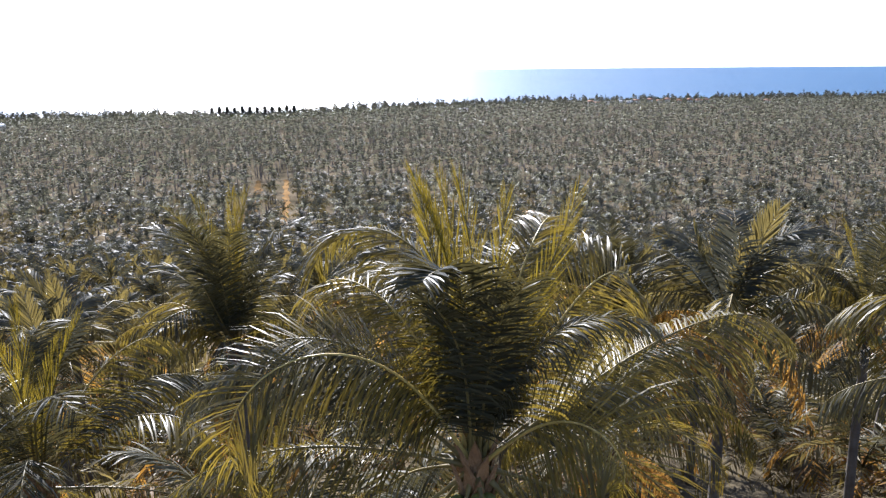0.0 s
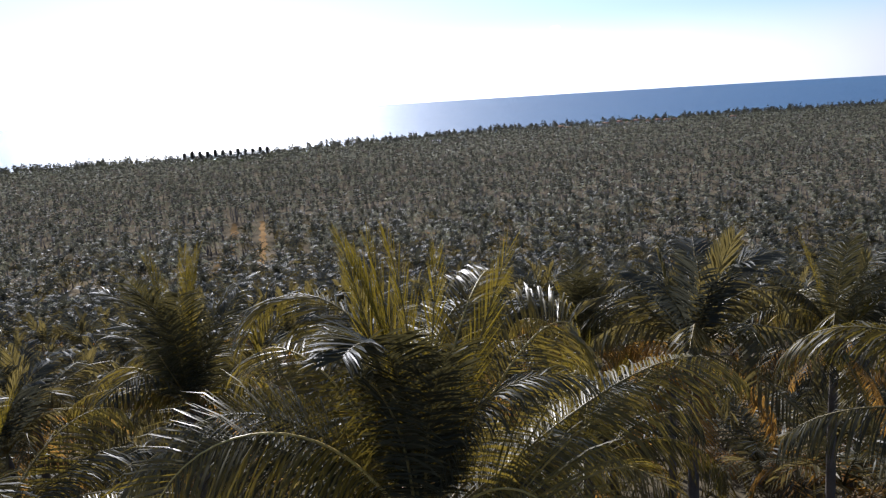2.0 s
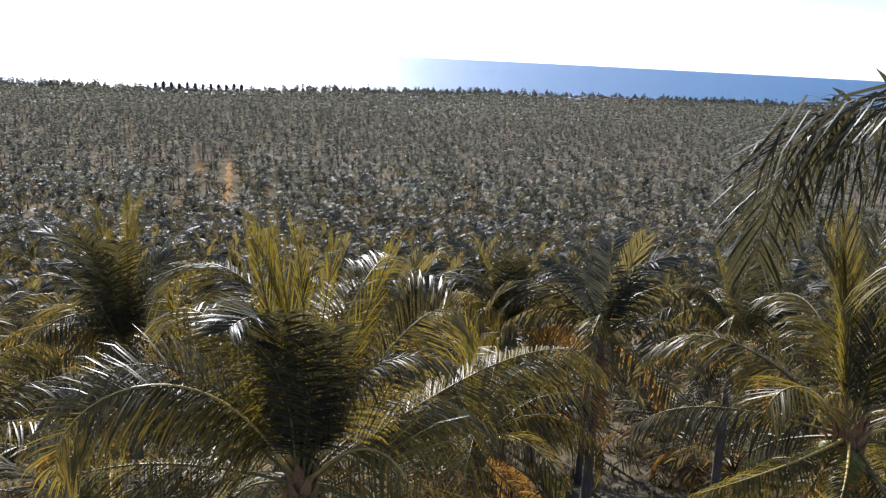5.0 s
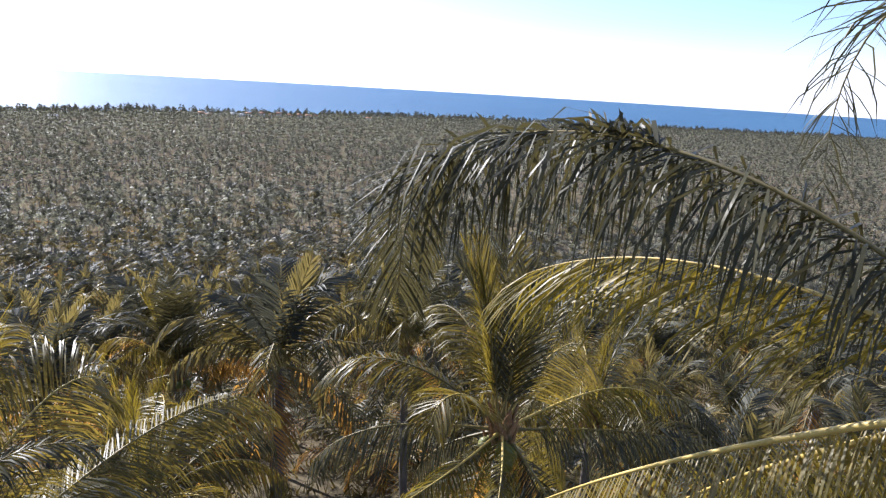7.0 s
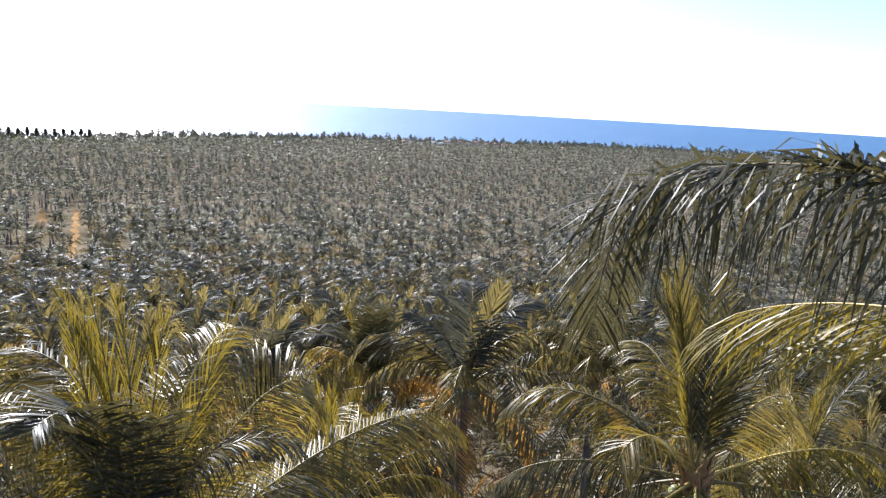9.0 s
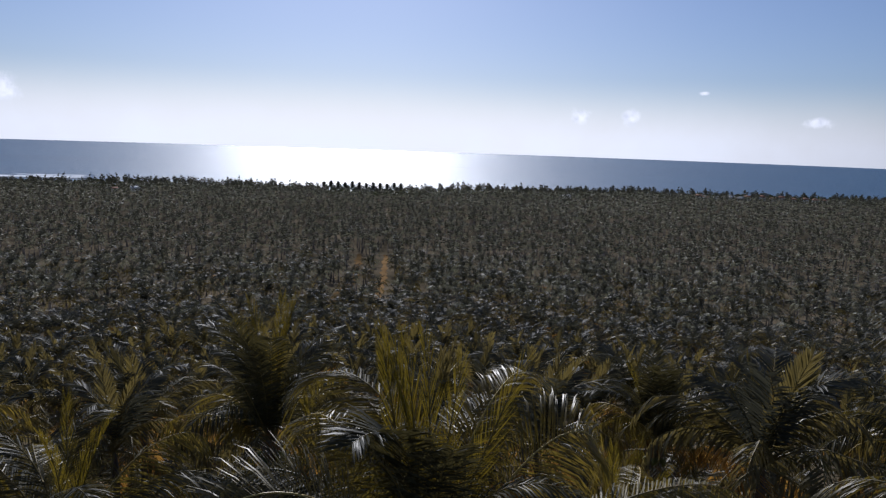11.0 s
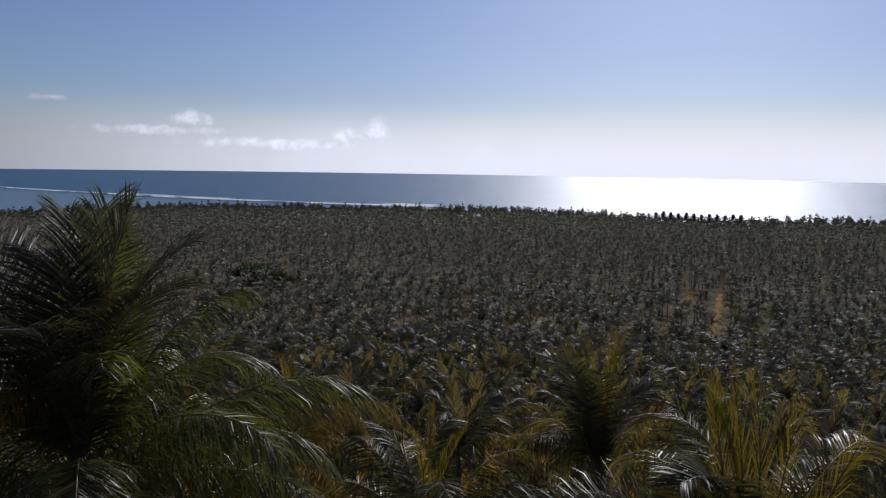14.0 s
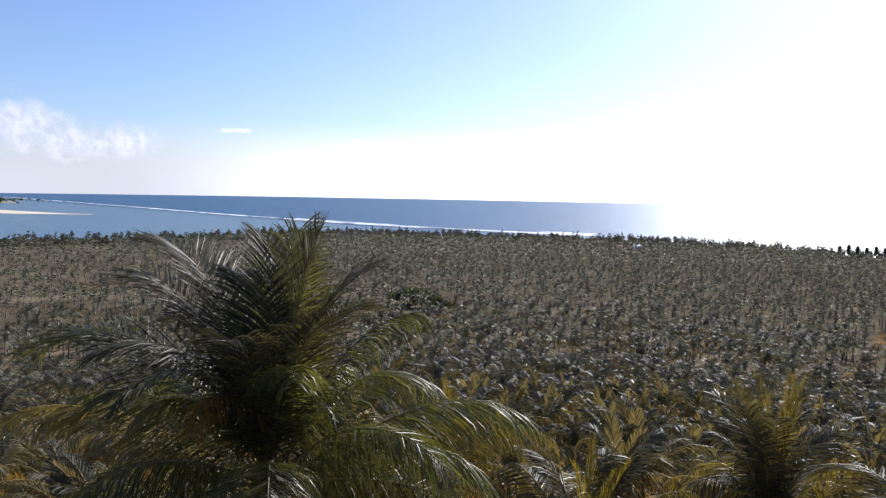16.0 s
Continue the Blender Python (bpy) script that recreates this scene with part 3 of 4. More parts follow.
def crown(seed, size=1.0, count=22, spear=5):
    """The fronds of one crown: an upright tuft in the leaf darkened for shade, fronds that arch over like a fountain,
    and limp old ones below.
    """
    rng = random.Random(seed)
    rows = []
    for k in range(count):
        u = k / (count - 1)
        heading = (k * 137.5 + rng.uniform(-16, 16)) % 360
        if k < spear:
            rows.append((heading, rng.uniform(76, 88), size * rng.uniform(2.6, 3.3), rng.uniform(10, 40), 0.14, "young", rng.uniform(-8, 8), 1.8))
        elif u < 0.30:
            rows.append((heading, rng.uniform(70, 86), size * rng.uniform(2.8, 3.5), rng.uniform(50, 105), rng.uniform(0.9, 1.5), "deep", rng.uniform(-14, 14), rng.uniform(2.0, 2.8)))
        elif u < 0.76:
            kind = "bright" if rng.random() < 0.3 else "deep" if rng.random() < 0.25 else "green"
            rows.append((heading, rng.uniform(34, 70), size * rng.uniform(3.2, 4.0), rng.uniform(105, 150), rng.uniform(1.5, 2.6), kind, rng.uniform(-18, 18), rng.uniform(1.4, 2.1)))
        else:
            kind = "old" if rng.random() < 0.4 else "green"
            rows.append((heading, rng.uniform(-35, 15), size * rng.uniform(2.9, 3.6), rng.uniform(45, 80), rng.uniform(1.8, 2.8), kind, rng.uniform(-18, 18), rng.uniform(1.2, 1.9)))
    return rows


def skirt(tree, seed, size, count, low=-35, high=30, kinds=("green", "bright", "old")):
    """Fronds that hang below the crown."""
    rng = random.Random(seed)
    for k in range(count):
        u = k / max(1, count - 1)
        leaf(tree, (k * 137.5 + rng.uniform(-15, 15)) % 360, high + (low - high) * u + rng.uniform(-5, 5), size * rng.uniform(3.6, 4.4), rng.uniform(65, 105) - max(0, 60 * u - 15), rng.uniform(1.8, 2.8),
             kinds[2] if u > 0.82 else rng.choice(kinds[:2]), rng.uniform(-15, 15), 1.7)


# the palm in front of the lookout
front = palm(21, (-0.80, 8.07, 60.48), "tall coconut palm with yellow-green spears and glossy arching fronds", 7, (0.5, 0.1))
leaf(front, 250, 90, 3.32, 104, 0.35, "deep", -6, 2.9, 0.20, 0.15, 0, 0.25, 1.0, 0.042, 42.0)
leaf(front, 196, 62, 4.11, 176, 0.8, "bright", 20, 2.2, 0.23, 0.0, 2, 0.35, 0.6, 0.024, 30.0, tilt=24)
leaf(front, 26, 56, 4.07, 187, 1.2, "bright", 24, 3.5, 0.22, -0.05, 2, 0.50, 0.6, 0.026, 26.0, tilt=-50)
leaf(front, 317, 47, 2.7, 201, 0.45, "bright", -6, 3.3, 0.36, 0.0, 2, 0.30, 0.5, 0.022, 26.0, tilt=-50)
leaf(front, 16, 30, 4.88, 66, 1.4, "green", 14, 2.6, 0.20, -0.3, 3, 0.40, 0.6, tilt=-8)
leaf(front, 148, 90, 4.25, 163, 1.2, "green", 10, 2.3, 0.20, -0.15, 5, 0.40)
leaf(front, 143, 69, 3.70, 139, 1.2, "bright", -4, 2.3, 0.20, -0.15, 5, 0.40)
leaf(front, 61, 80, 3.99, 126, 0.8, "bright", 7, 2.4, 0.14, 0.0, 5, 0.60)
leaf(front, 66, 85, 3.79, 156, 1.1, "deep", -9, 2.1, 0.20, -0.1, 5, 0.40)
for h, rise, length, droop, bow in ((129, 87, 3.25, 24, 6), (98, 87, 3.05, 16, 3), (74, 87, 3.2, 9, -2), (151, 86, 3.3, 30, 8), (112, 86, 3.2, 13, 4), (85, 86, 3.0, 10, 0), (140, 86, 3.2, 15, 0), (160, 84, 3.1, 20, 4)):
    leaf(front, h, rise, length, droop, 0.2, "young", bow, 2.0, dense=20.0, mess=1.8)
# the ones behind and between them, mostly in the leaf darkened for shade
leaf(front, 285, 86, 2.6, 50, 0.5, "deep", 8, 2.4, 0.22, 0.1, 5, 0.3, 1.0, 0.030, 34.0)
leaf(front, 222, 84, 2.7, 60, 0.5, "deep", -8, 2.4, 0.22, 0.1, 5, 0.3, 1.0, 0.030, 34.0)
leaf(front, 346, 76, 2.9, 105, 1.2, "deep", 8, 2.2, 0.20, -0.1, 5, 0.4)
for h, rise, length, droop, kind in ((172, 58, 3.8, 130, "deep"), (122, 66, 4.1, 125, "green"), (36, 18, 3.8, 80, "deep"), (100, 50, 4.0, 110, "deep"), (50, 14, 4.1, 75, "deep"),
                                     (84, 50, 4.3, 110, "green"), (160, 36, 4.2, 95, "deep"), (180, 14, 4.2, 70, "green")):
    leaf(front, h, rise, length, droop, 1.5, kind, 6, 1.9, 0.20, -0.2, 6, 0.4, 0.7)
skirt(front, 61, 0.9, 11, -62, -18, ("deep", "green", "old"))
# the palm close beside the lookout, whose fronds reach across the view
beside = palm(34, (4.81, 1.34, 64.84), "coconut palm with a torn arching frond and yellow midribs", 6, (0.6, -0.2))
TORN = (107, 34.4, 5.67, 87.5)
leaf(beside, *TORN, 6.0, "deep", 3.9, 1.43, 0.185, -0.15, 1, 0.1, 2.6, 0.028, 22.0, 0.45, (0.72, 37.1), 0.12, 0.78, 0.020)
leaf(beside, *TORN, 5.0, "deep", 3.9, 1.43, 0.20, -0.5, 1, 0.4, 2.6, 0.026, 17.0, 0.45, (0.72, 37.1), 0.12, 0.78, 0.019)
leaf(beside, *TORN, 0.35, "deep", 3.9, 1.43, 0.18, -0.1, 1, 0.35, 0.6, 0.026, 44.0, 0.74, (0.72, 37.1), 0.72, 1.0, 0.021)
leaf(beside, *TORN, 1.2, "deep", 3.9, 1.43, 0.055, 0.6, 1, 0.9, 6.0, 0.045, 4.0, 0.74, (0.72, 37.1), 0.4, 0.76, 0.018)
leaf(beside, *TORN, 1.5, "deep", 3.9, 1.43, 0.05, 0.7, 1, 0.6, 5.0, 0.040, 40.0, 0.74, (0.72, 37.1), 0.43, 0.52, 0.017)
leaf(beside, 89, 9, 4.06, 37, 1.3, "yellow", 10, 1.5, 0.25, -0.6, 2, 0.75, 1.5, 0.022, 26.0, 0.6, stem=0.026)
leaf(beside, 97, -31, 4.68, 14, 1.2, "bright", -2, 1.5, 0.11, -0.9, 2, 0.25, 0.5, 0.024, 26.0, stem=0.040)
leaf(beside, 80, -37, 3.41, 12, 1.2, "yellow", 4, 1.9, 0.22, -0.9, 2, 0.25, 0.5, 0.018, 26.0, stem=0.052)
leaf(beside, 63, 89, 4.9, 200, 2.0, "deep", -13, 1.5, 0.15, -0.2, 0, 0.4, 3.5, 0.018, 17.0)
for h, rise, droop in ((10, 60, 90), (330, 55, 90), (290, 40, 80), (30, 20, 60), (345, 0, 50), (270, -10, 40)):
    leaf(beside, h, rise, 4.2, droop, 0.9, "green" if rise > 10 else "old")
for h in (30, 340, 280):
    leaf(beside, h, 82, 2.8, 30, 0.15, "young")
# the open-crowned palm below it
below = palm(23, (6.82, 8.38, 60.92), "coconut palm with an open crown below the lookout", 8, (0.2, 0.4))
leaf(below, 121, 81, 2.95, 4, 0.35, "green", -4, 1.9, 0.24, 0.2, 3, 1.4, 1.0, 0.026, 34.0)
leaf(below, 75, 89, 2.45, 23, 0.35, "deep", 1, 1.9, 0.27, 0.2, 4, 0.8, 1.0, 0.028, 38.0)
leaf(below, 11, 66, 2.2, 32, 0.4, "deep", -4, 1.9, 0.24, 0.2, 4, 0.9, 1.0, 0.026, 34.0)
leaf(below, 8, 64, 3.49, 220, 0.5, "bright", 14, 1.8, 0.24, 0.0, 2, 0.30, 0.6, 0.022, 28.0, tilt=-45)
leaf(below, -17, 25, 3.03, 80, 1.6, "yellow", 4, 2.5, 0.21, -0.3, 4, 0.4)
leaf(below, 190, 51, 1.99, 155, 0.6, "bright", 3, 2.9, 0.34, -0.1, 4, 0.35, 0.8, 0.026, 32.0)
leaf(below, 157, 7, 3.11, 65, 2.4, "deep", -12, 2.3, 0.24, -0.4, 4, 0.3)
leaf(below, 206, -4, 2.56, 12, 2.0, "yellow", -22, 1.9, 0.20, -0.4, 4, 0.4)
leaf(below, 236, 0, 1.9, 38, 2.0, "yellow", -9, 2.1, 0.22, -0.4, 4, 0.4)
leaf(below, 333, 2, 3.59, 22, 2.4, "deep", -1, 2.2, 0.22, -0.5, 4, 0.3)
leaf(below, 98, 86, 2.9, 20, 0.12, "young", 0, 2.0)
leaf(below, 140, 84, 2.7, 30, 0.35, "deep", 4, 2.0, 0.25, 0.2, 4, 0.9, 1.0, 0.028, 34.0)
leaf(below, 40, 80, 3.0, 40, 0.35, "green", 4, 2.0, 0.24, 0.2, 4, 0.9, 1.0, 0.028, 34.0)
leaf(below, 90, 60, 3.2, 110, 1.5, "green", 4, 1.9, 0.22, -0.2, 4, 0.4)
leaf(below, 135, 40, 3.4, 100, 1.6, "green", 4, 1.9, 0.22, -0.2, 4, 0.4)
leaf(below, 50, 40, 3.4, 105, 1.6, "bright", 4, 1.9, 0.22, -0.2, 4, 0.4)
skirt(below, 62, 0.85, 7, -60, -15, ("deep", "green", "old"))
# the dense palm by the clearing
dense = palm(24, (-9.81, 4.91, 61.6), "dense coconut palm with glossy wind-blown fronds", 6, (-0.3, 0.2))
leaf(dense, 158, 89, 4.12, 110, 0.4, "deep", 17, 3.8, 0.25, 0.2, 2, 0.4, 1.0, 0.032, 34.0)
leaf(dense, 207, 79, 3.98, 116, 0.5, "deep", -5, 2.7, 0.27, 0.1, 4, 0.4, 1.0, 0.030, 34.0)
leaf(dense, 228, 29, 4.5, 49, 1.2, "bright", -6, 2.6, 0.25, -0.2, 4, 0.4, 0.9, 0.026, 30.0)
leaf(dense, 223, 56, 5.10, 103, 0.6, "lush", -3, 2.4, 0.25, 0.15, 4, 0.4, 0.9, 0.026, 30.0)
leaf(dense, 50, 31, 4.82, 72, 1.3, "lush", 12, 2.8, 0.25, -0.25, 4, 0.4, 1.2, 0.026, 28.0)
leaf(dense, 56, 66, 3.9, 60, 2.2, "lush", 2, 2.6, 0.25, -0.3, 4, 0.4, 1.6, 0.030, 24.0)
leaf(dense, 291, 86, 3.0, 168, 2.2, "old", -4, 2.2, 0.22, -0.3, 4, 0.4, 1.6, 0.030, 24.0)
leaf(dense, 250, 70, 3.0, 130, 1.8, "bright", -8, 2.2, 0.22, -0.3, 4, 0.4, 1.2, 0.030, 26.0)
leaf(dense, 70, 85, 4.2, 15, 0.25, "deep", 1, 1.9, 0.25, 0.2, 4, 0.7, 1.0, 0.026, 32.0)
leaf(dense, 160, 89, 4.47, 59, 0.3, "deep", 16, 2.2, 0.24, 0.2, 4, 0.7, 1.0, 0.028, 32.0)
leaf(dense, 198, 77, 5.09, 72, 0.35, "deep", 3, 2.1, 0.24, 0.25, 4, 0.6, 1.0, 0.028, 30.0)
leaf(dense, 206, 72, 4.94, 94, 0.4, "deep", -2, 2.5, 0.24, 0.2, 4, 0.5, 1.0, 0.028, 30.0)
leaf(dense, 339, 76, 3.67, 99, 1.6, "lush", -8, 2.2, 0.21, -0.1, 4, 0.4, 1.2, 0.030, 30.0)
for h, rise, length, droop, kind in ((100, 84, 4.4, 30, "lush"), (40, 82, 4.1, 50, "deep"), (130, 80, 4.3, 55, "lush"), (0, 80, 4.0, 70, "deep"), (240, 78, 4.0, 100, "deep"), (310, 82, 3.6, 80, "deep"), (270, 74, 3.8, 115, "deep")):
    leaf(dense, h, rise, length, droop, 0.6, kind, 5, 2.2, 0.26, 0.1, 5, 0.5, 1.0, 0.030, 30.0)
for h, rise, length, droop, kind in ((215, 44, 4.6, 95, "lush"), (185, 50, 4.4, 110, "lush"), (240, 12, 4.3, 60, "lush"), (262, 34, 4.0, 115, "lush"), (300, 26, 3.8, 110, "lush"), (325, 44, 3.8, 130, "lush"), (20, 48, 4.2, 125, "lush"),
                                     (75, 55, 4.3, 120, "lush"), (38, 12, 4.2, 70, "lush"), (62, 20, 4.4, 80, "lush"), (120, 50, 4.2, 110, "lush"), (350, 18, 3.8, 95, "lush"), (285, 2, 3.6, 80, "bright")):
    leaf(dense, h, rise, length, droop, 1.5, kind, 6, 1.9, 0.25, -0.2, 6, 0.4)
skirt(dense, 63, 0.95, 10, -58, -12, ("lush", "deep", "old"))
# the dark upright palm further down the slope
upright = palm(22, (-5.95, 17.0, 58.3), "dark coconut palm with upright fronds on the hillside", 5)
for h, rise, droop, bow in ((262, 87, 40, 3), (282, 85, 60, 8), (240, 84, 50, -8), (180, 78, 60, -4), (0, 80, 60, 4)):
    leaf(upright, h, rise, 3.5, droop, 0.5, "deep", bow, 2.6, 0.20, 0.1, 5, 0.4, 1.0, 0.036, 24.0)
for h, rise, droop in ((60, 82, 25), (110, 84, 25), (140, 80, 30), (165, 78, 45)):
    leaf(upright, h, rise, 3.7, droop, 0.15, "young", 0, 2.0)
fill(upright, 9, 0.9, 22, 0)
# others close by on the slope
arching = palm(25, (-10.93, 6.9, 60.3), "coconut palm with long arching green fronds", 5)
leaf(arching, 57, 48, 4.6, 95, 2.2, "green", -6, 2.1)
fill(arching, 17, 0.95, 20, 3)
NEAR = [(28, (11.4, 19.7, 57.4), 31, 1.0, 26, 2, "dark coconut palm with broad drooping greyish fronds"),
        (29, (4.6, 21.9, 56.9), 37, 0.95, 24, 2, "dark coconut palm with a dense crown"),
        (30, (-13.2, 12.6, 58.4), 41, 1.0, 24, 4, "coconut palm with limp fronds on the slope"),
        (31, (-7.8, 11.4, 58.2), 43, 1.0, 24, 4, "coconut palm with browned lower fronds"),
        (32, (12.6, 12.2, 58.2), 47, 1.0, 24, 4, "coconut palm with yellowing fronds on the slope"),
        (33, (2.4, 14.2, 57.2), 53, 1.0, 24, 4, "coconut palm partly hidden on the slope"),
        (35, (-3.6, 9.2, 57.2), 59, 1.0, 20, 2, "low coconut palm with yellowing fronds")]
# fronds that set some of them apart: heading, rise, length, droop, hang, blade, lift, bow
SPECIAL = {28: [(262, 89, 3.5, 40, 0.4, 0.21, 0.1, 4), (285, 80, 3.3, 70, 0.6, 0.20, 0.0, 6), (12, 72, 3.9, 140, 1.6, 0.20, -0.3, 8), (350, 60, 3.8, 135, 1.8, 0.20, -0.3, 4), (186, 52, 3.9, 145, 1.6, 0.20, -0.3, -8),
                (205, 35, 3.8, 120, 1.8, 0.20, -0.3, 6), (170, 70, 3.7, 150, 1.6, 0.20, -0.3, 6), (225, 15, 3.7, 90, 1.8, 0.20, -0.4, 5)],
           29: [(262, 89, 3.3, 60, 0.4, 0.20, 0.1, 4), (285, 86, 3.1, 50, 0.4, 0.20, 0.1, 6), (240, 86, 3.1, 60, 0.4, 0.20, 0.1, -6), (90, 88, 3.2, 30, 0.3, 0.20, 0.1, 0),
                (10, 74, 3.4, 150, 1.0, 0.20, -0.1, 8), (170, 74, 3.2, 130, 1.0, 0.20, -0.1, -8), (200, 68, 3.4, 100, 1.0, 0.20, 0.0, -8)]}
for seed, heart, form, size, count, spear, label in NEAR:
    tree = palm(seed, heart, label, 5)
    for h, rise, length, droop, hang, blade, lift, bow in SPECIAL.get(seed, ()):
        leaf(tree, h, rise, length, droop, hang, "deep", bow, 2.2, blade, lift, 4, 0.4, 1.0, 0.034, 26.0)
    fill(tree, form, size, count - len(SPECIAL.get(seed, ())), spear)


# smaller copies further down the slope
def hillside_palm(seed, pairs, wide):
    rng = np.random.default_rng(seed)
    thing = new("coconut_palm")
    height = 6.4
    child("trunk", trunk_mesh(rng, 0, height + 0.3, (0.3, 0.1), 0.14, 8, 6), thing, Matrix.Translation((0, 0, height)))
    for heading, rise, length, droop, hang, kind, bow, power in crown(seed, 1.0, 22, 2):
        me = frond_mesh(rng, SLOPE_PALETTE[kind], length=length, rise=rise, droop=droop, pairs=pairs, leaf=0.82, hang=0.4 * hang, lift=0.3 - 0.45 * hang, segs=2, wide=wide, stem=0.04, bow=bow, power=power, k=6, sides=3, ahead=1.2 if kind == "young" else 0.5, twist=0.2)
        child("frond", me, thing, turned(heading, rng.normal(0, 14), (0, 0, height)))
    return thing


HEROES = [(-0.8, 8.07), (-5.95, 17.0), (4.81, 1.34), (6.82, 8.38), (-9.81, 4.91), (-10.93, 6.9)] + [row[1][:2] for row in NEAR]
LABELS = ["coconut palm with a full green crown on the slope", "coconut palm with arching olive green fronds", "coconut palm with a thin leaning stem on the slope",
          "coconut palm with yellowing lower fronds", "coconut palm with glossy fronds among many others"]
models = [tagged(hillside_palm(100 + k, *((32, 0.060), (14, 0.14))[k // 5]), LABELS[k % 5], "palm tree", "palms on the hillside") for k in range(10)]
scatter = random.Random(77)


def bare(x, y):
    """Whether a spot lies on a track or a bare patch."""
    for pts, wd in TRACKS:
        for (xa, ya), (xb, yb) in zip(pts, pts[1:]):
            t = max(0.0, min(1.0, ((x - xa) * (xb - xa) + (y - ya) * (yb - ya)) / ((xb - xa) ** 2 + (yb - ya) ** 2)))
            if math.hypot(x - xa - t * (xb - xa), y - ya - t * (yb - ya)) < wd * 0.5 + 3.2:
                return True
    for az, r, wd, ln in PATCHES:
        if az < -60:
            continue
        px, py = polar(az, r)
        if math.hypot(x - px, y - py) < max(wd, ln * 0.3):
            return True
    return False


town = random.Random(9)
HOUSES = [(13.0 + 0.72 * k + town.uniform(-0.2, 0.2), town.uniform(20, 45)) for k in range(13)]
HOUSES += [(az, town.uniform(70, 100)) for az in (-31.2, -29.8, 3.2, 25.5)]


def by_house(x, y):
    """Whether a spot lies in the strip kept free of palms so that a beach house shows from the camera."""
    az = math.degrees(math.atan2(x, y))
    gap = float(shore(az)) - math.hypot(x, y)
    return gap < 180 and any(abs(az - a) < 0.32 and back - 5 < gap < back + 75 for a, back in HOUSES)


near_spots, plain_spots = [], []
NEAR_R = 90.0


def plant(row, jitter, inner, outer, spots):
    for gi, gj in product(range(int(-2000 / row), int(2100 / row)), range(-10, int(1350 / row))):
        x = gi * row + (gj % 2) * row / 2 + scatter.gauss(0, jitter)
        y = gj * row * 0.87 + scatter.gauss(0, jitter)
        x, y = x * 0.9755 - y * 0.22, x * 0.22 + y * 0.9755
        r, az, luck = math.hypot(x, y), math.degrees(math.atan2(x, y)), scatter.random()
        if not inner < r < outer or az < -82 or az > 69 or r > float(shore(az)) - 10 or luck < (0.05 if r < 90 else 0.08):
            continue
        if by_house(x, y):
            continue
        if any(math.hypot(x - a, y - b) < 3.6 for a, b in HEROES):
            continue
        if -82 < az < -73.5 and 52 < r < 92 or az < -60 and r > 220 and luck < 0.45:
            continue
        if r > 60 and bare(x, y) or math.hypot(x + 276, y - 256) < 17:
            continue
        spots.append((x, y))


plant(6.3, 1.2, 15.0, NEAR_R, near_spots)
plant(7.8, 3.0, NEAR_R, 1550.0, plain_spots)
first = set()
for x, y in near_spots:
    k = scatter.randrange(5) + (5 if math.hypot(x, y) > 46 else 0)
    m = Matrix.Translation((x, y, float(land(x, y)) - 0.1)) @ turned(scatter.uniform(0, 360)) @ Matrix.Scale(scatter.uniform(0.85, 1.12), 4)
    if k not in first:
        first.add(k)
        models[k].matrix_basis = m
    else:
        ob = copy_thing(models[k], m)
        ob.matrix_basis = m


def young_palm(seed):
    """A low palm with no stem to speak of, its fronds rising from the ground, as triangles."""
    rng = np.random.default_rng(seed)
    vs, fs, tone, count = [], [], [], 0
    for k in range(13):
        u = k / 12
        v, (quads, tri), idx = frond_arrays(rng, rng.uniform(3.2, 4.2), 76 - 56 * u + rng.normal(0, 5), 75 + 60 * u, 20, 0.9, 0.9, 2, 0.085, 0.03, rng.normal(0, 12), k=5, sides=3, lift=-0.2, bare=0.12, ahead=0.4)
        f = np.concatenate([quads[:, [0, 1, 2]], quads[:, [0, 2, 3]], tri])
        h = radians(k * 137.5 + rng.normal(0, 12))
        rot = np.array([[math.cos(h), -math.sin(h), 0], [math.sin(h), math.cos(h), 0], [0, 0, 1]])
        vs.append(v @ rot.T + (0, 0, 1.2))
        fs.append(f + count)
        tone += [3 if k > 9 else 2 if k < 5 else 0] * len(f)
        count += len(v)
    vs.append(np.array([(-0.24, -0.2, 0), (0.24, -0.2, 0), (0, 0.26, 0), (0.1, 0.1, 1.3)]))
    fs.append(np.array([(0, 1, 3), (1, 2, 3), (2, 0, 3)]) + count)
    return np.concatenate(vs), np.concatenate(fs), np.array(tone + [1] * 3)


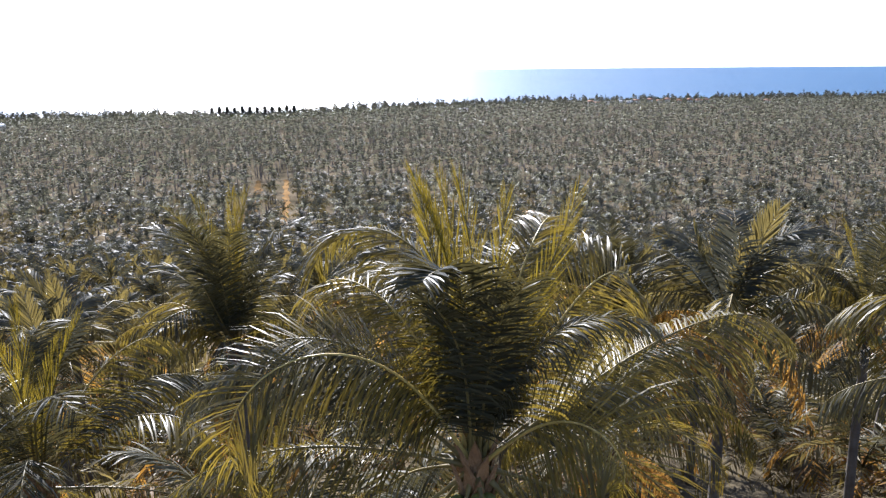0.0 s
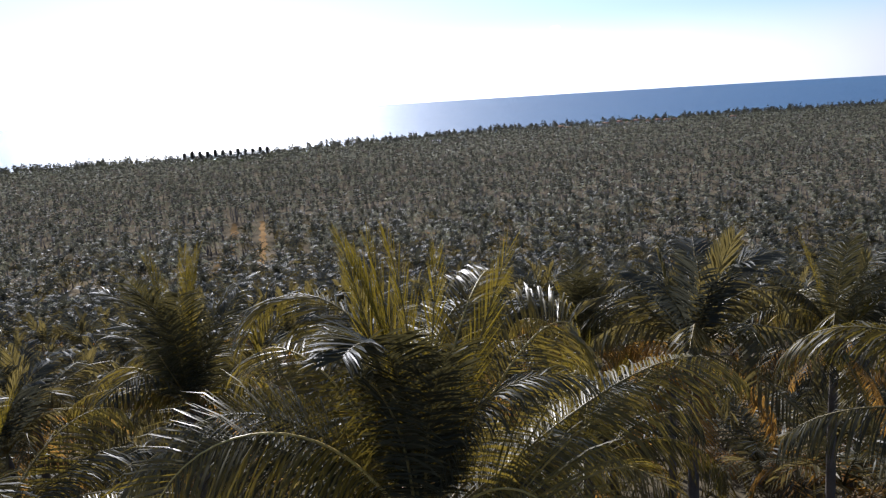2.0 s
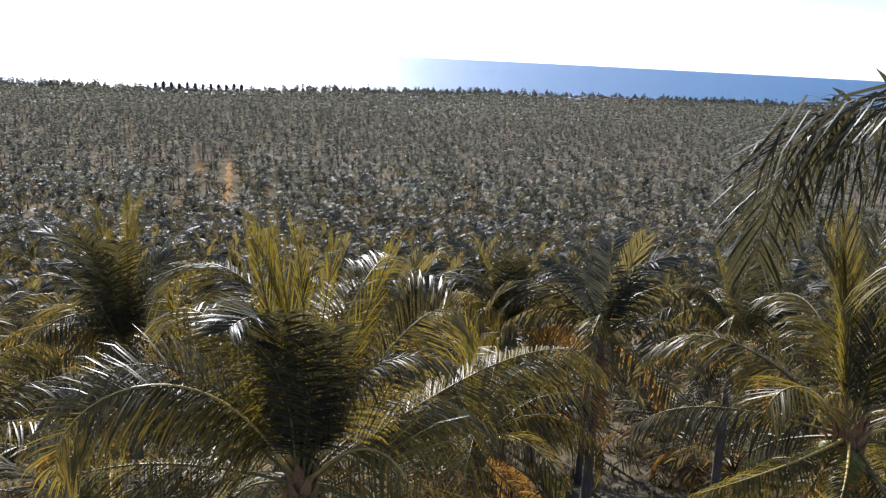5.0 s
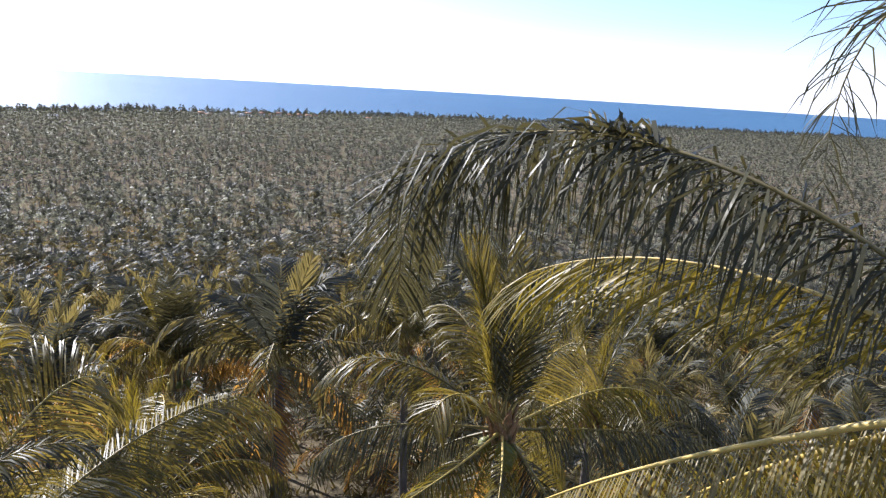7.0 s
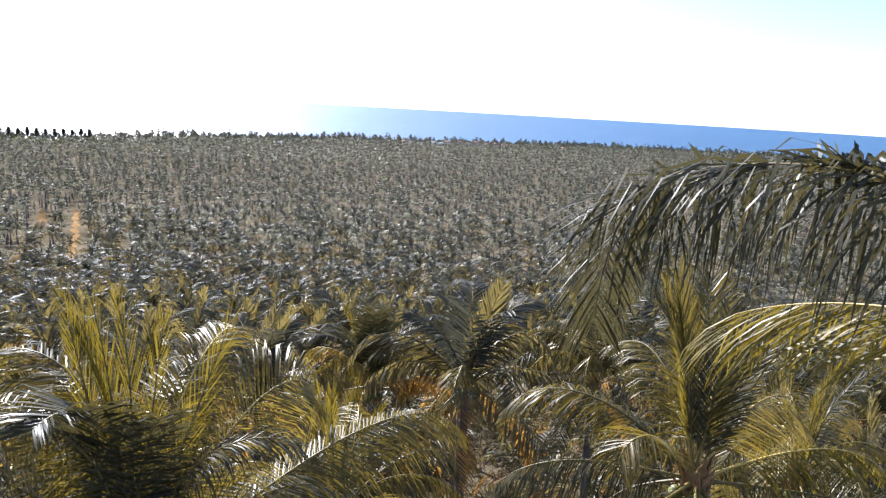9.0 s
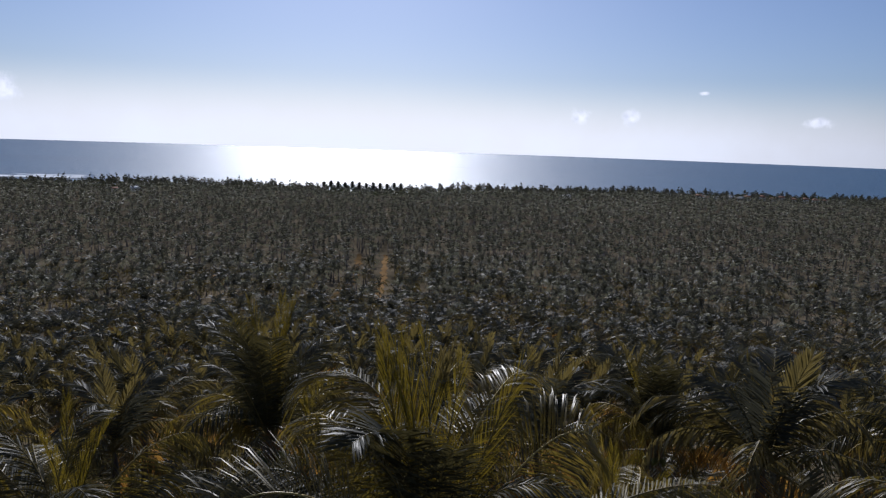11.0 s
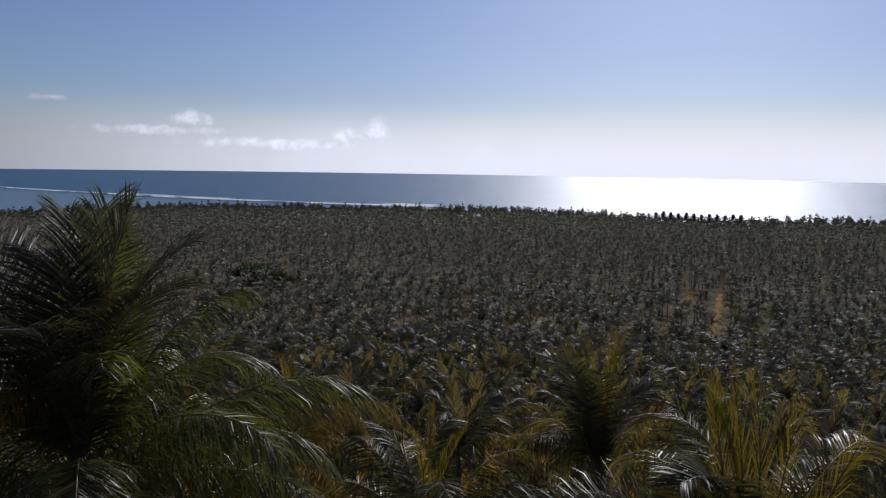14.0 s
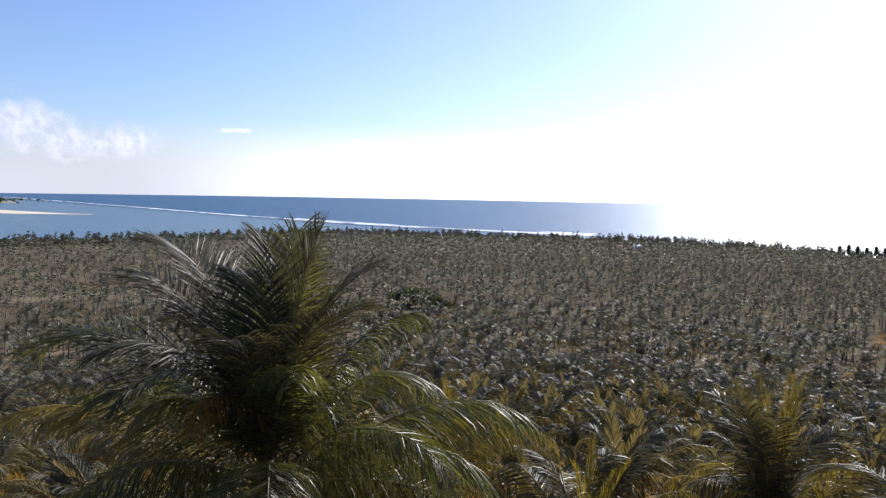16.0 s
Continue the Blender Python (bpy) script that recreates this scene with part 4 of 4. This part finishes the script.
def plain_palm(seed, tuft, arch, low, pairs, leaf_wide, leaf_long=0.8, k_=4):
    """One palm of the plain, as triangles: an upright tuft coloured dark for crown shade, fronds that arch over into a
    dome, and hanging old ones.
    """
    rng = np.random.default_rng(seed)
    vs, fs, tone, count = [], [], [], 0
    high = 5.4 + 1.2 * rng.random()
    tuft += (seed % 3 - 1) * (tuft // 3)
    for k in range(tuft + arch + low):
        if k < tuft:
            rise, droop, length, power = rng.uniform(70, 88), rng.uniform(40, 110), rng.uniform(2.8, 3.8), 2.4
        elif k < tuft + arch:
            rise, droop, length, power = rng.uniform(30, 72), rng.uniform(105, 150), rng.uniform(2.8, 3.9), 1.6
        else:
            rise, droop, length, power = rng.uniform(-50, 0), rng.uniform(35, 60), rng.uniform(2.8, 3.5), 1.2
        v, (quads, tri), idx = frond_arrays(rng, length, rise, droop, pairs, leaf_long, 0.0, 1, leaf_wide, 0.0, rng.normal(0, 14), power=power, k=k_ + 1, sides=3, lift=0.1 if k < tuft else -0.75, bare=0.06, ahead=0.5, sweep=0.6, twist=0.2)
        o = 3 * (k_ + 1)          # blades alone, without the stem of the frond
        h = radians(k * 137.5) + rng.normal(0, 0.25)
        rot = np.array([[math.cos(h), -math.sin(h), 0], [math.sin(h), math.cos(h), 0], [0, 0, 1]])
        vs.append(v[o:] @ rot.T + (0, 0, high))
        fs.append(tri - o + count)
        # tuft and every third arching frond get the leaf darkened for shade
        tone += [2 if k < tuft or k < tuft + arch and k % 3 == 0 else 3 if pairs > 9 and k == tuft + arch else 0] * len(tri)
        count += len(v) - o
    vs.append(np.array([(-0.24, -0.2, 0), (0.24, -0.2, 0), (0, 0.26, 0), (0.2, 0.1, high)]))
    fs.append(np.array([(0, 1, 3), (1, 2, 3), (2, 0, 3)]) + count)
    return np.concatenate(vs), np.concatenate(fs), np.array(tone + [1] * 3)


def planted(name, spots, make, label, tall=(0.95, 1.45), leaves=LEAF_HAZED, heart=LEAF_TUFT_SHADE, wide=(0.85, 1.3)):
    rng = np.random.default_rng(len(spots))
    kinds = [make(k) for k in range(6)]
    xy = np.array(spots)
    z = land(xy[:, 0], xy[:, 1])
    pick = rng.integers(0, 6, len(xy))
    vs, fs, ms, count = [], [], [], 0
    for k, (v, f, mi) in enumerate(kinds):
        w_ = np.flatnonzero(pick == k)
        a, sc, st = rng.random(len(w_)) * 6.2832, rng.uniform(*wide, len(w_)), rng.uniform(*tall, len(w_))
        c, s = np.cos(a), np.sin(a)
        x = (v[None, :, 0] * c[:, None] - v[None, :, 1] * s[:, None]) * sc[:, None] + xy[w_, 0, None]
        y = (v[None, :, 0] * s[:, None] + v[None, :, 1] * c[:, None]) * sc[:, None] + xy[w_, 1, None]
        zz = v[None, :, 2] * st[:, None] + z[w_, None] - 0.1
        vs.append(np.stack([x, y, zz], -1).reshape(-1, 3))
        fs.append((f[None] + (count + np.arange(len(w_)) * len(v))[:, None, None]).reshape(-1, 3))
        ms.append(np.tile(mi, len(w_)))
        count += len(w_) * len(v)
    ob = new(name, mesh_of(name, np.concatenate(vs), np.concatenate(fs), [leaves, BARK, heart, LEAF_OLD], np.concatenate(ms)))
    return tagged(ob, label, "palm plantation", kind="stuff")


low_spots = []
plant(4.6, 1.3, 7.0, 48.0, low_spots)
planted("young_palms", low_spots, lambda k: young_palm(700 + k), "low young coconut palms crowding the slope under the tall ones", (0.8, 1.5), LEAF_SLOPE, LEAF_SHADED)
for inner, outer, form, tall, label in ((0, 180, (5, 14, 5, 11, 0.20), (0.85, 1.2), "hazy green coconut palms at the foot of the hill"),
                                        (180, 350, (6, 9, 3, 7, 0.34), (0.85, 1.3), "scattered hazy green coconut palms on the lower slope"),
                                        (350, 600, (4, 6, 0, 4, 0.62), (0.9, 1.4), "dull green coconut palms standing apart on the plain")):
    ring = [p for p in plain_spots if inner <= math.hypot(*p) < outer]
    # further out, more palms take the leaf with haze in its colour
    hazed = [p for p in ring if scatter.random() < (math.hypot(*p) - 110) / 240]
    for spots, leaves in ((hazed, LEAF_HAZED), (sorted(set(ring) - set(hazed)), LEAF_SLOPE)):
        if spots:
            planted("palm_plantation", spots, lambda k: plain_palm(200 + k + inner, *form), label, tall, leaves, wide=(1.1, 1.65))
by_sea = [p for p in plain_spots if math.hypot(*p) > float(shore(math.degrees(math.atan2(*p)))) - 60]
inland = set(plain_spots) - set(by_sea)
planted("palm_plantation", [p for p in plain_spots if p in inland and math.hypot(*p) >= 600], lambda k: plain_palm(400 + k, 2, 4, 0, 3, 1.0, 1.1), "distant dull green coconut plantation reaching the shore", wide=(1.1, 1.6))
planted("shore_palms", [p for p in by_sea if not -16.4 < math.degrees(math.atan2(*p)) < -9.4 and not by_house(*p)], lambda k: plain_palm(500 + k, 3, 6, 3, 3, 1.4, 1.6), "belt of dense dark palms along the beach", (0.8, 1.65), LEAF_SHORE)


def row_palm(seed):
    """A bushy shore palm, leafy almost to its foot."""
    rng = np.random.default_rng(seed)
    thing = new("shore_palm")
    child("trunk", trunk_mesh(rng, 0, 7.3, (0.3, 0.1), 0.16, 8, 6), thing, Matrix.Translation((0, 0, 7.0)))
    for k in range(36):
        u = k / 35
        me = frond_mesh(rng, (RACHIS, LEAF_SHORE), length=rng.uniform(0.9, 1.3) + 1.5 * u, rise=86 - 72 * u, droop=50 + 60 * u, pairs=11, leaf=0.45 + 0.65 * u, hang=1.6, segs=2, wide=0.85, stem=0.05, bow=rng.normal(0, 10), k=6, sides=3)
        child("frond", me, thing, turned(k * 137.5, 0, (0, 0, 7.2 - 5.0 * u)))
    return tagged(thing, "bushy dark shore palm standing in an even row by the sea", "palm tree", "row of shore palms")


# evenly spaced bushy palms at the shore, dark against the glitter
row_models = [row_palm(600 + k) for k in range(3)]
for k in range(12):
    az = -16.0 + k * 0.55
    x, y = polar(az, float(shore(az)) - 2)
    m = Matrix.Translation((x, y, float(land(x, y)) - 0.1)) @ turned(k * 77) @ Matrix.Diagonal((2.75, 2.75, 1.5 + 0.08 * (k * 5 % 3), 1))
    ob = row_models[k] if k < 3 else copy_thing(row_models[k % 3], m)
    ob.matrix_basis = m


# ---------- the big broad-leaved tree on the plain ----------
def broad_tree(x, y, wide, high, seed):
    rng = np.random.default_rng(seed)
    thing = new("broadleaf_tree")
    z = float(land(x, y))
    thing.location = (x, y, z)
    v, q = tube([(0, 0, -0.2), (0.2, 0.1, high * 0.2), (0.1, 0.3, high * 0.45)], [0.7, 0.5, 0.3], 9)
    child("trunk", mesh_of("trunk", v, q, BARK, smooth=True), thing)
    clumps = []
    for k in range(26):
        a, u = rng.random() * 6.283, math.sqrt(rng.random())
        clumps.append((math.cos(a) * u * wide * 0.42, math.sin(a) * u * wide * 0.42, high * (0.45 + 0.35 * (1 - u * u) * rng.random() + 0.1 * rng.random()), wide * (0.10 + 0.07 * rng.random())))
    for cx, cy, cz, cr in clumps[:7]:
        v, q = tube([(0.1, 0.2, high * 0.25), (cx * 0.5, cy * 0.5, high * 0.42), (cx, cy, cz)], [0.25, 0.16, 0.05], 6)
        child("limb", mesh_of("limb", v, q, BARK, smooth=True), thing)
    verts, tris = [], []
    for cx, cy, cz, cr in clumps:
        d = rng.normal(0, 1, (170, 3))
        d /= np.linalg.norm(d, axis=1)[:, None]
        c = d * cr * (0.65 + 0.4 * rng.random((170, 1))) * (1, 1, 0.7) + (cx, cy, cz)
        a = rng.normal(0, 0.45, (170, 3))
        b = rng.normal(0, 0.45, (170, 3))
        o = len(verts) * 510
        verts.append(np.stack([c - a, c + a, c + b], 1).reshape(-1, 3))
        tris.append(np.arange(510).reshape(-1, 3) + o)
    child("crown", mesh_of("crown", np.concatenate(verts), np.concatenate(tris), BUSH), thing)
    return tagged(thing, "wide dark green broad-leaved tree among the palms", "tree")


bx, by = polar(-47.2, 376)
broad_tree(bx, by, 27, 10, 5)
bx, by = polar(-45.6, 352)
broad_tree(bx, by, 15, 7, 6)


# ---------- beach houses ----------
def beach_house(x, y, wide, deep, high, turn, roof, label):
    thing = new("beach_house")
    z = float(land(x, y))
    thing.matrix_basis = Matrix.Translation((x, y, z)) @ turned(turn)
    t = 0.2
    for sx, sy, lx, ly in [(0, -deep / 2 + t / 2, wide, t), (0, deep / 2 - t / 2, wide, t), (-wide / 2 + t / 2, 0, t, deep - 2 * t), (wide / 2 - t / 2, 0, t, deep - 2 * t)]:
        v = np.array([(sx + a * lx / 2, sy + b * ly / 2, -0.3 if c < 0 else high) for a, b, c in product((-1, 1), repeat=3)])
        f = np.array([(0, 1, 3, 2), (4, 6, 7, 5), (0, 4, 5, 1), (2, 3, 7, 6), (0, 2, 6, 4), (1, 5, 7, 3)])
        child("wall", mesh_of("wall", v, f, WHITE_WALL), thing)
    e, rise = 0.6, high * 0.55
    w2, d2 = wide / 2 + e, deep / 2 + e
    v = [(-w2, -d2, high), (w2, -d2, high), (w2, d2, high), (-w2, d2, high), (-w2, 0, high + rise), (w2, 0, high + rise),
         (-w2, -d2, high + 0.2), (w2, -d2, high + 0.2), (w2, d2, high + 0.2), (-w2, d2, high + 0.2)]
    f = [np.array([(0, 3, 2, 1), (6, 7, 5, 4), (8, 9, 4, 5), (0, 1, 7, 6), (2, 3, 9, 8)]), np.array([(6, 4, 9), (7, 8, 5)])]
    child("roof", mesh_of("roof", v, f, roof), thing)
    for k in (-1, 0, 1):
        name, wd, z0, z1 = ("door", 0.9, 0.0, 2.1) if k == 0 else ("window", 1.2, 0.9, 2.1)
        v = np.array([(k * wide * 0.3 + a * wd / 2, -deep / 2 + b * 0.03, z1 if c > 0 else z0) for a, b, c in product((-1, 1), repeat=3)])
        f = np.array([(0, 1, 3, 2), (4, 6, 7, 5), (0, 4, 5, 1), (2, 3, 7, 6), (0, 2, 6, 4), (1, 5, 7, 3)])
        panel = child(name, mesh_of(name, v, f, WOOD if k == 0 else DARK_GLASS), thing)
        ledge, z2 = ("sill", z0) if k else ("lintel", z1 + 0.08)
        v = np.array([(k * wide * 0.3 + a * (wd / 2 + 0.1), -deep / 2 - 0.06 + b * 0.09, z2 + c * 0.04) for a, b, c in product((-1, 1), repeat=3)])
        child(ledge, mesh_of(ledge, v, f, WHITE_WALL), panel)
    return tagged(thing, label, "house", "beach houses")


for az, back in HOUSES:
    x, y = polar(az, float(shore(az)) - back)
    pale = town.random() < 0.25
    beach_house(x, y, town.uniform(6, 9), town.uniform(5, 6), town.uniform(3, 5), -az + town.uniform(-20, 20), WHITE_WALL if pale else TILE_ROOF,
                "small white beach house with a pale roof" if pale else "small white beach house with a clay roof")

# ---------- woods on the far headland ----------
rng = np.random.default_rng(8)
us = rng.random(900)
hx = np.interp(us, [0, 0.6, 1], [-3600, -2900, -2540]) + rng.normal(0, 25, 900)
hy = np.interp(us, [0, 0.6, 1], [300, 480, 630]) + rng.normal(0, 45, 900)
c = np.stack([hx, hy, 5 + 7 * rng.random(900)], -1)
v = (c[:, None] + rng.normal(0, 4.5, (900, 6, 3)) * (1, 1, 0.6)).reshape(-1, 3)
tagged(new("headland_woods", mesh_of("headland_woods", v, np.arange(len(v)).reshape(-1, 3), BUSH)), "low dark woods on the far headland", "woods", kind="stuff")

# ---------- pole in the clearing ----------
v, q = tube([(0, 0, -0.4), (0.02, 0, 2.0), (0.06, 0.03, 4.4), (0.08, 0.05, 5.7), (0.08, 0.05, 5.75)], [0.19, 0.17, 0.155, 0.14, 0.02], 10)
pole = new("wooden_pole", mesh_of("wooden_pole", v, q, WOOD, smooth=True))
px, py = polar(-75.7, 68)
pole.location = (px, py, float(land(px, py)))
tagged(pole, "weathered wooden pole standing in dry yellow grass", "pole")

# ---------- dry grass under the nearest palms ----------
rng = np.random.default_rng(15)
n_ = 9000
a, r = np.radians(rng.uniform(-88, 80, n_)), 6 + 60 * np.sqrt(rng.random(n_))
tx, ty = np.sin(a) * r, np.cos(a) * r
foot = np.stack([tx, ty, land(tx, ty) - 0.05], -1)
blades = []
for k in range(4):
    d = rng.normal(0, 0.35, (n_, 3)) + (0, 0, 1)
    s = np.cross(d, rng.normal(0, 1, (n_, 3)))
    s /= np.linalg.norm(s, axis=1)[:, None]
    o = foot + rng.normal(0, 0.12, (n_, 3)) * (1, 1, 0)
    blades.append(np.stack([o - s * 0.04, o + s * 0.04, o + d * rng.uniform(0.4, 1.0, (n_, 1))], 1))
v = np.concatenate(blades).reshape(-1, 3)
tagged(new("dry_grass", mesh_of("dry_grass", v, np.arange(len(v)).reshape(-1, 3), DRY_GRASS)), "tufts of dry yellow grass under the palms", "grass", kind="stuff")

# ---------- the small clearing of yellow grass round the post ----------
rng = np.random.default_rng(17)
n_ = 9000
a, r = np.radians(rng.uniform(-83, -70, n_)), rng.uniform(50, 102, n_)
tx, ty = np.sin(a) * r, np.cos(a) * r
foot = np.stack([tx, ty, land(tx, ty) - 0.05], -1)
d = rng.normal(0, 0.4, (n_, 4, 3)) + (0, 0, 1)
s = np.cross(d, rng.normal(0, 1, (n_, 4, 3)))
s /= np.linalg.norm(s, axis=2)[:, :, None]
o = foot[:, None] + rng.normal(0, 0.3, (n_, 4, 3)) * (1, 1, 0)
v = np.stack([o - s * 0.10, o + s * 0.10, o + d * rng.uniform(0.4, 0.9, (n_, 4, 1))], 2).reshape(-1, 3)
tagged(new("yellow_grass", mesh_of("yellow_grass", v, np.arange(len(v)).reshape(-1, 3), YELLOW_GRASS)), "dry yellow grass of a small clearing", "grass", kind="stuff")

# ---------- scrub under the shore palms ----------
rng = np.random.default_rng(16)
n_ = 9000
deg = rng.uniform(-92, 80, n_)
r = shore(deg) - 28 * rng.random(n_) + np.where((deg > -16.3) & (deg < -9.8), -6, 4)
c = np.stack([np.sin(np.radians(deg)) * r, np.cos(np.radians(deg)) * r, 2.2 + np.where((deg > -16.3) & (deg < -9.8), 3.4, 6.0) * rng.random(n_) ** 1.5], -1)
v = (c[:, None] + rng.normal(0, 1.9, (n_, 9, 3)) * (1, 1, 0.75)).reshape(-1, 3)
tagged(new("shore_scrub", mesh_of("shore_scrub", v, np.arange(len(v)).reshape(-1, 3), BUSH)), "dense dark scrub under the shore palms", "scrub", kind="stuff")
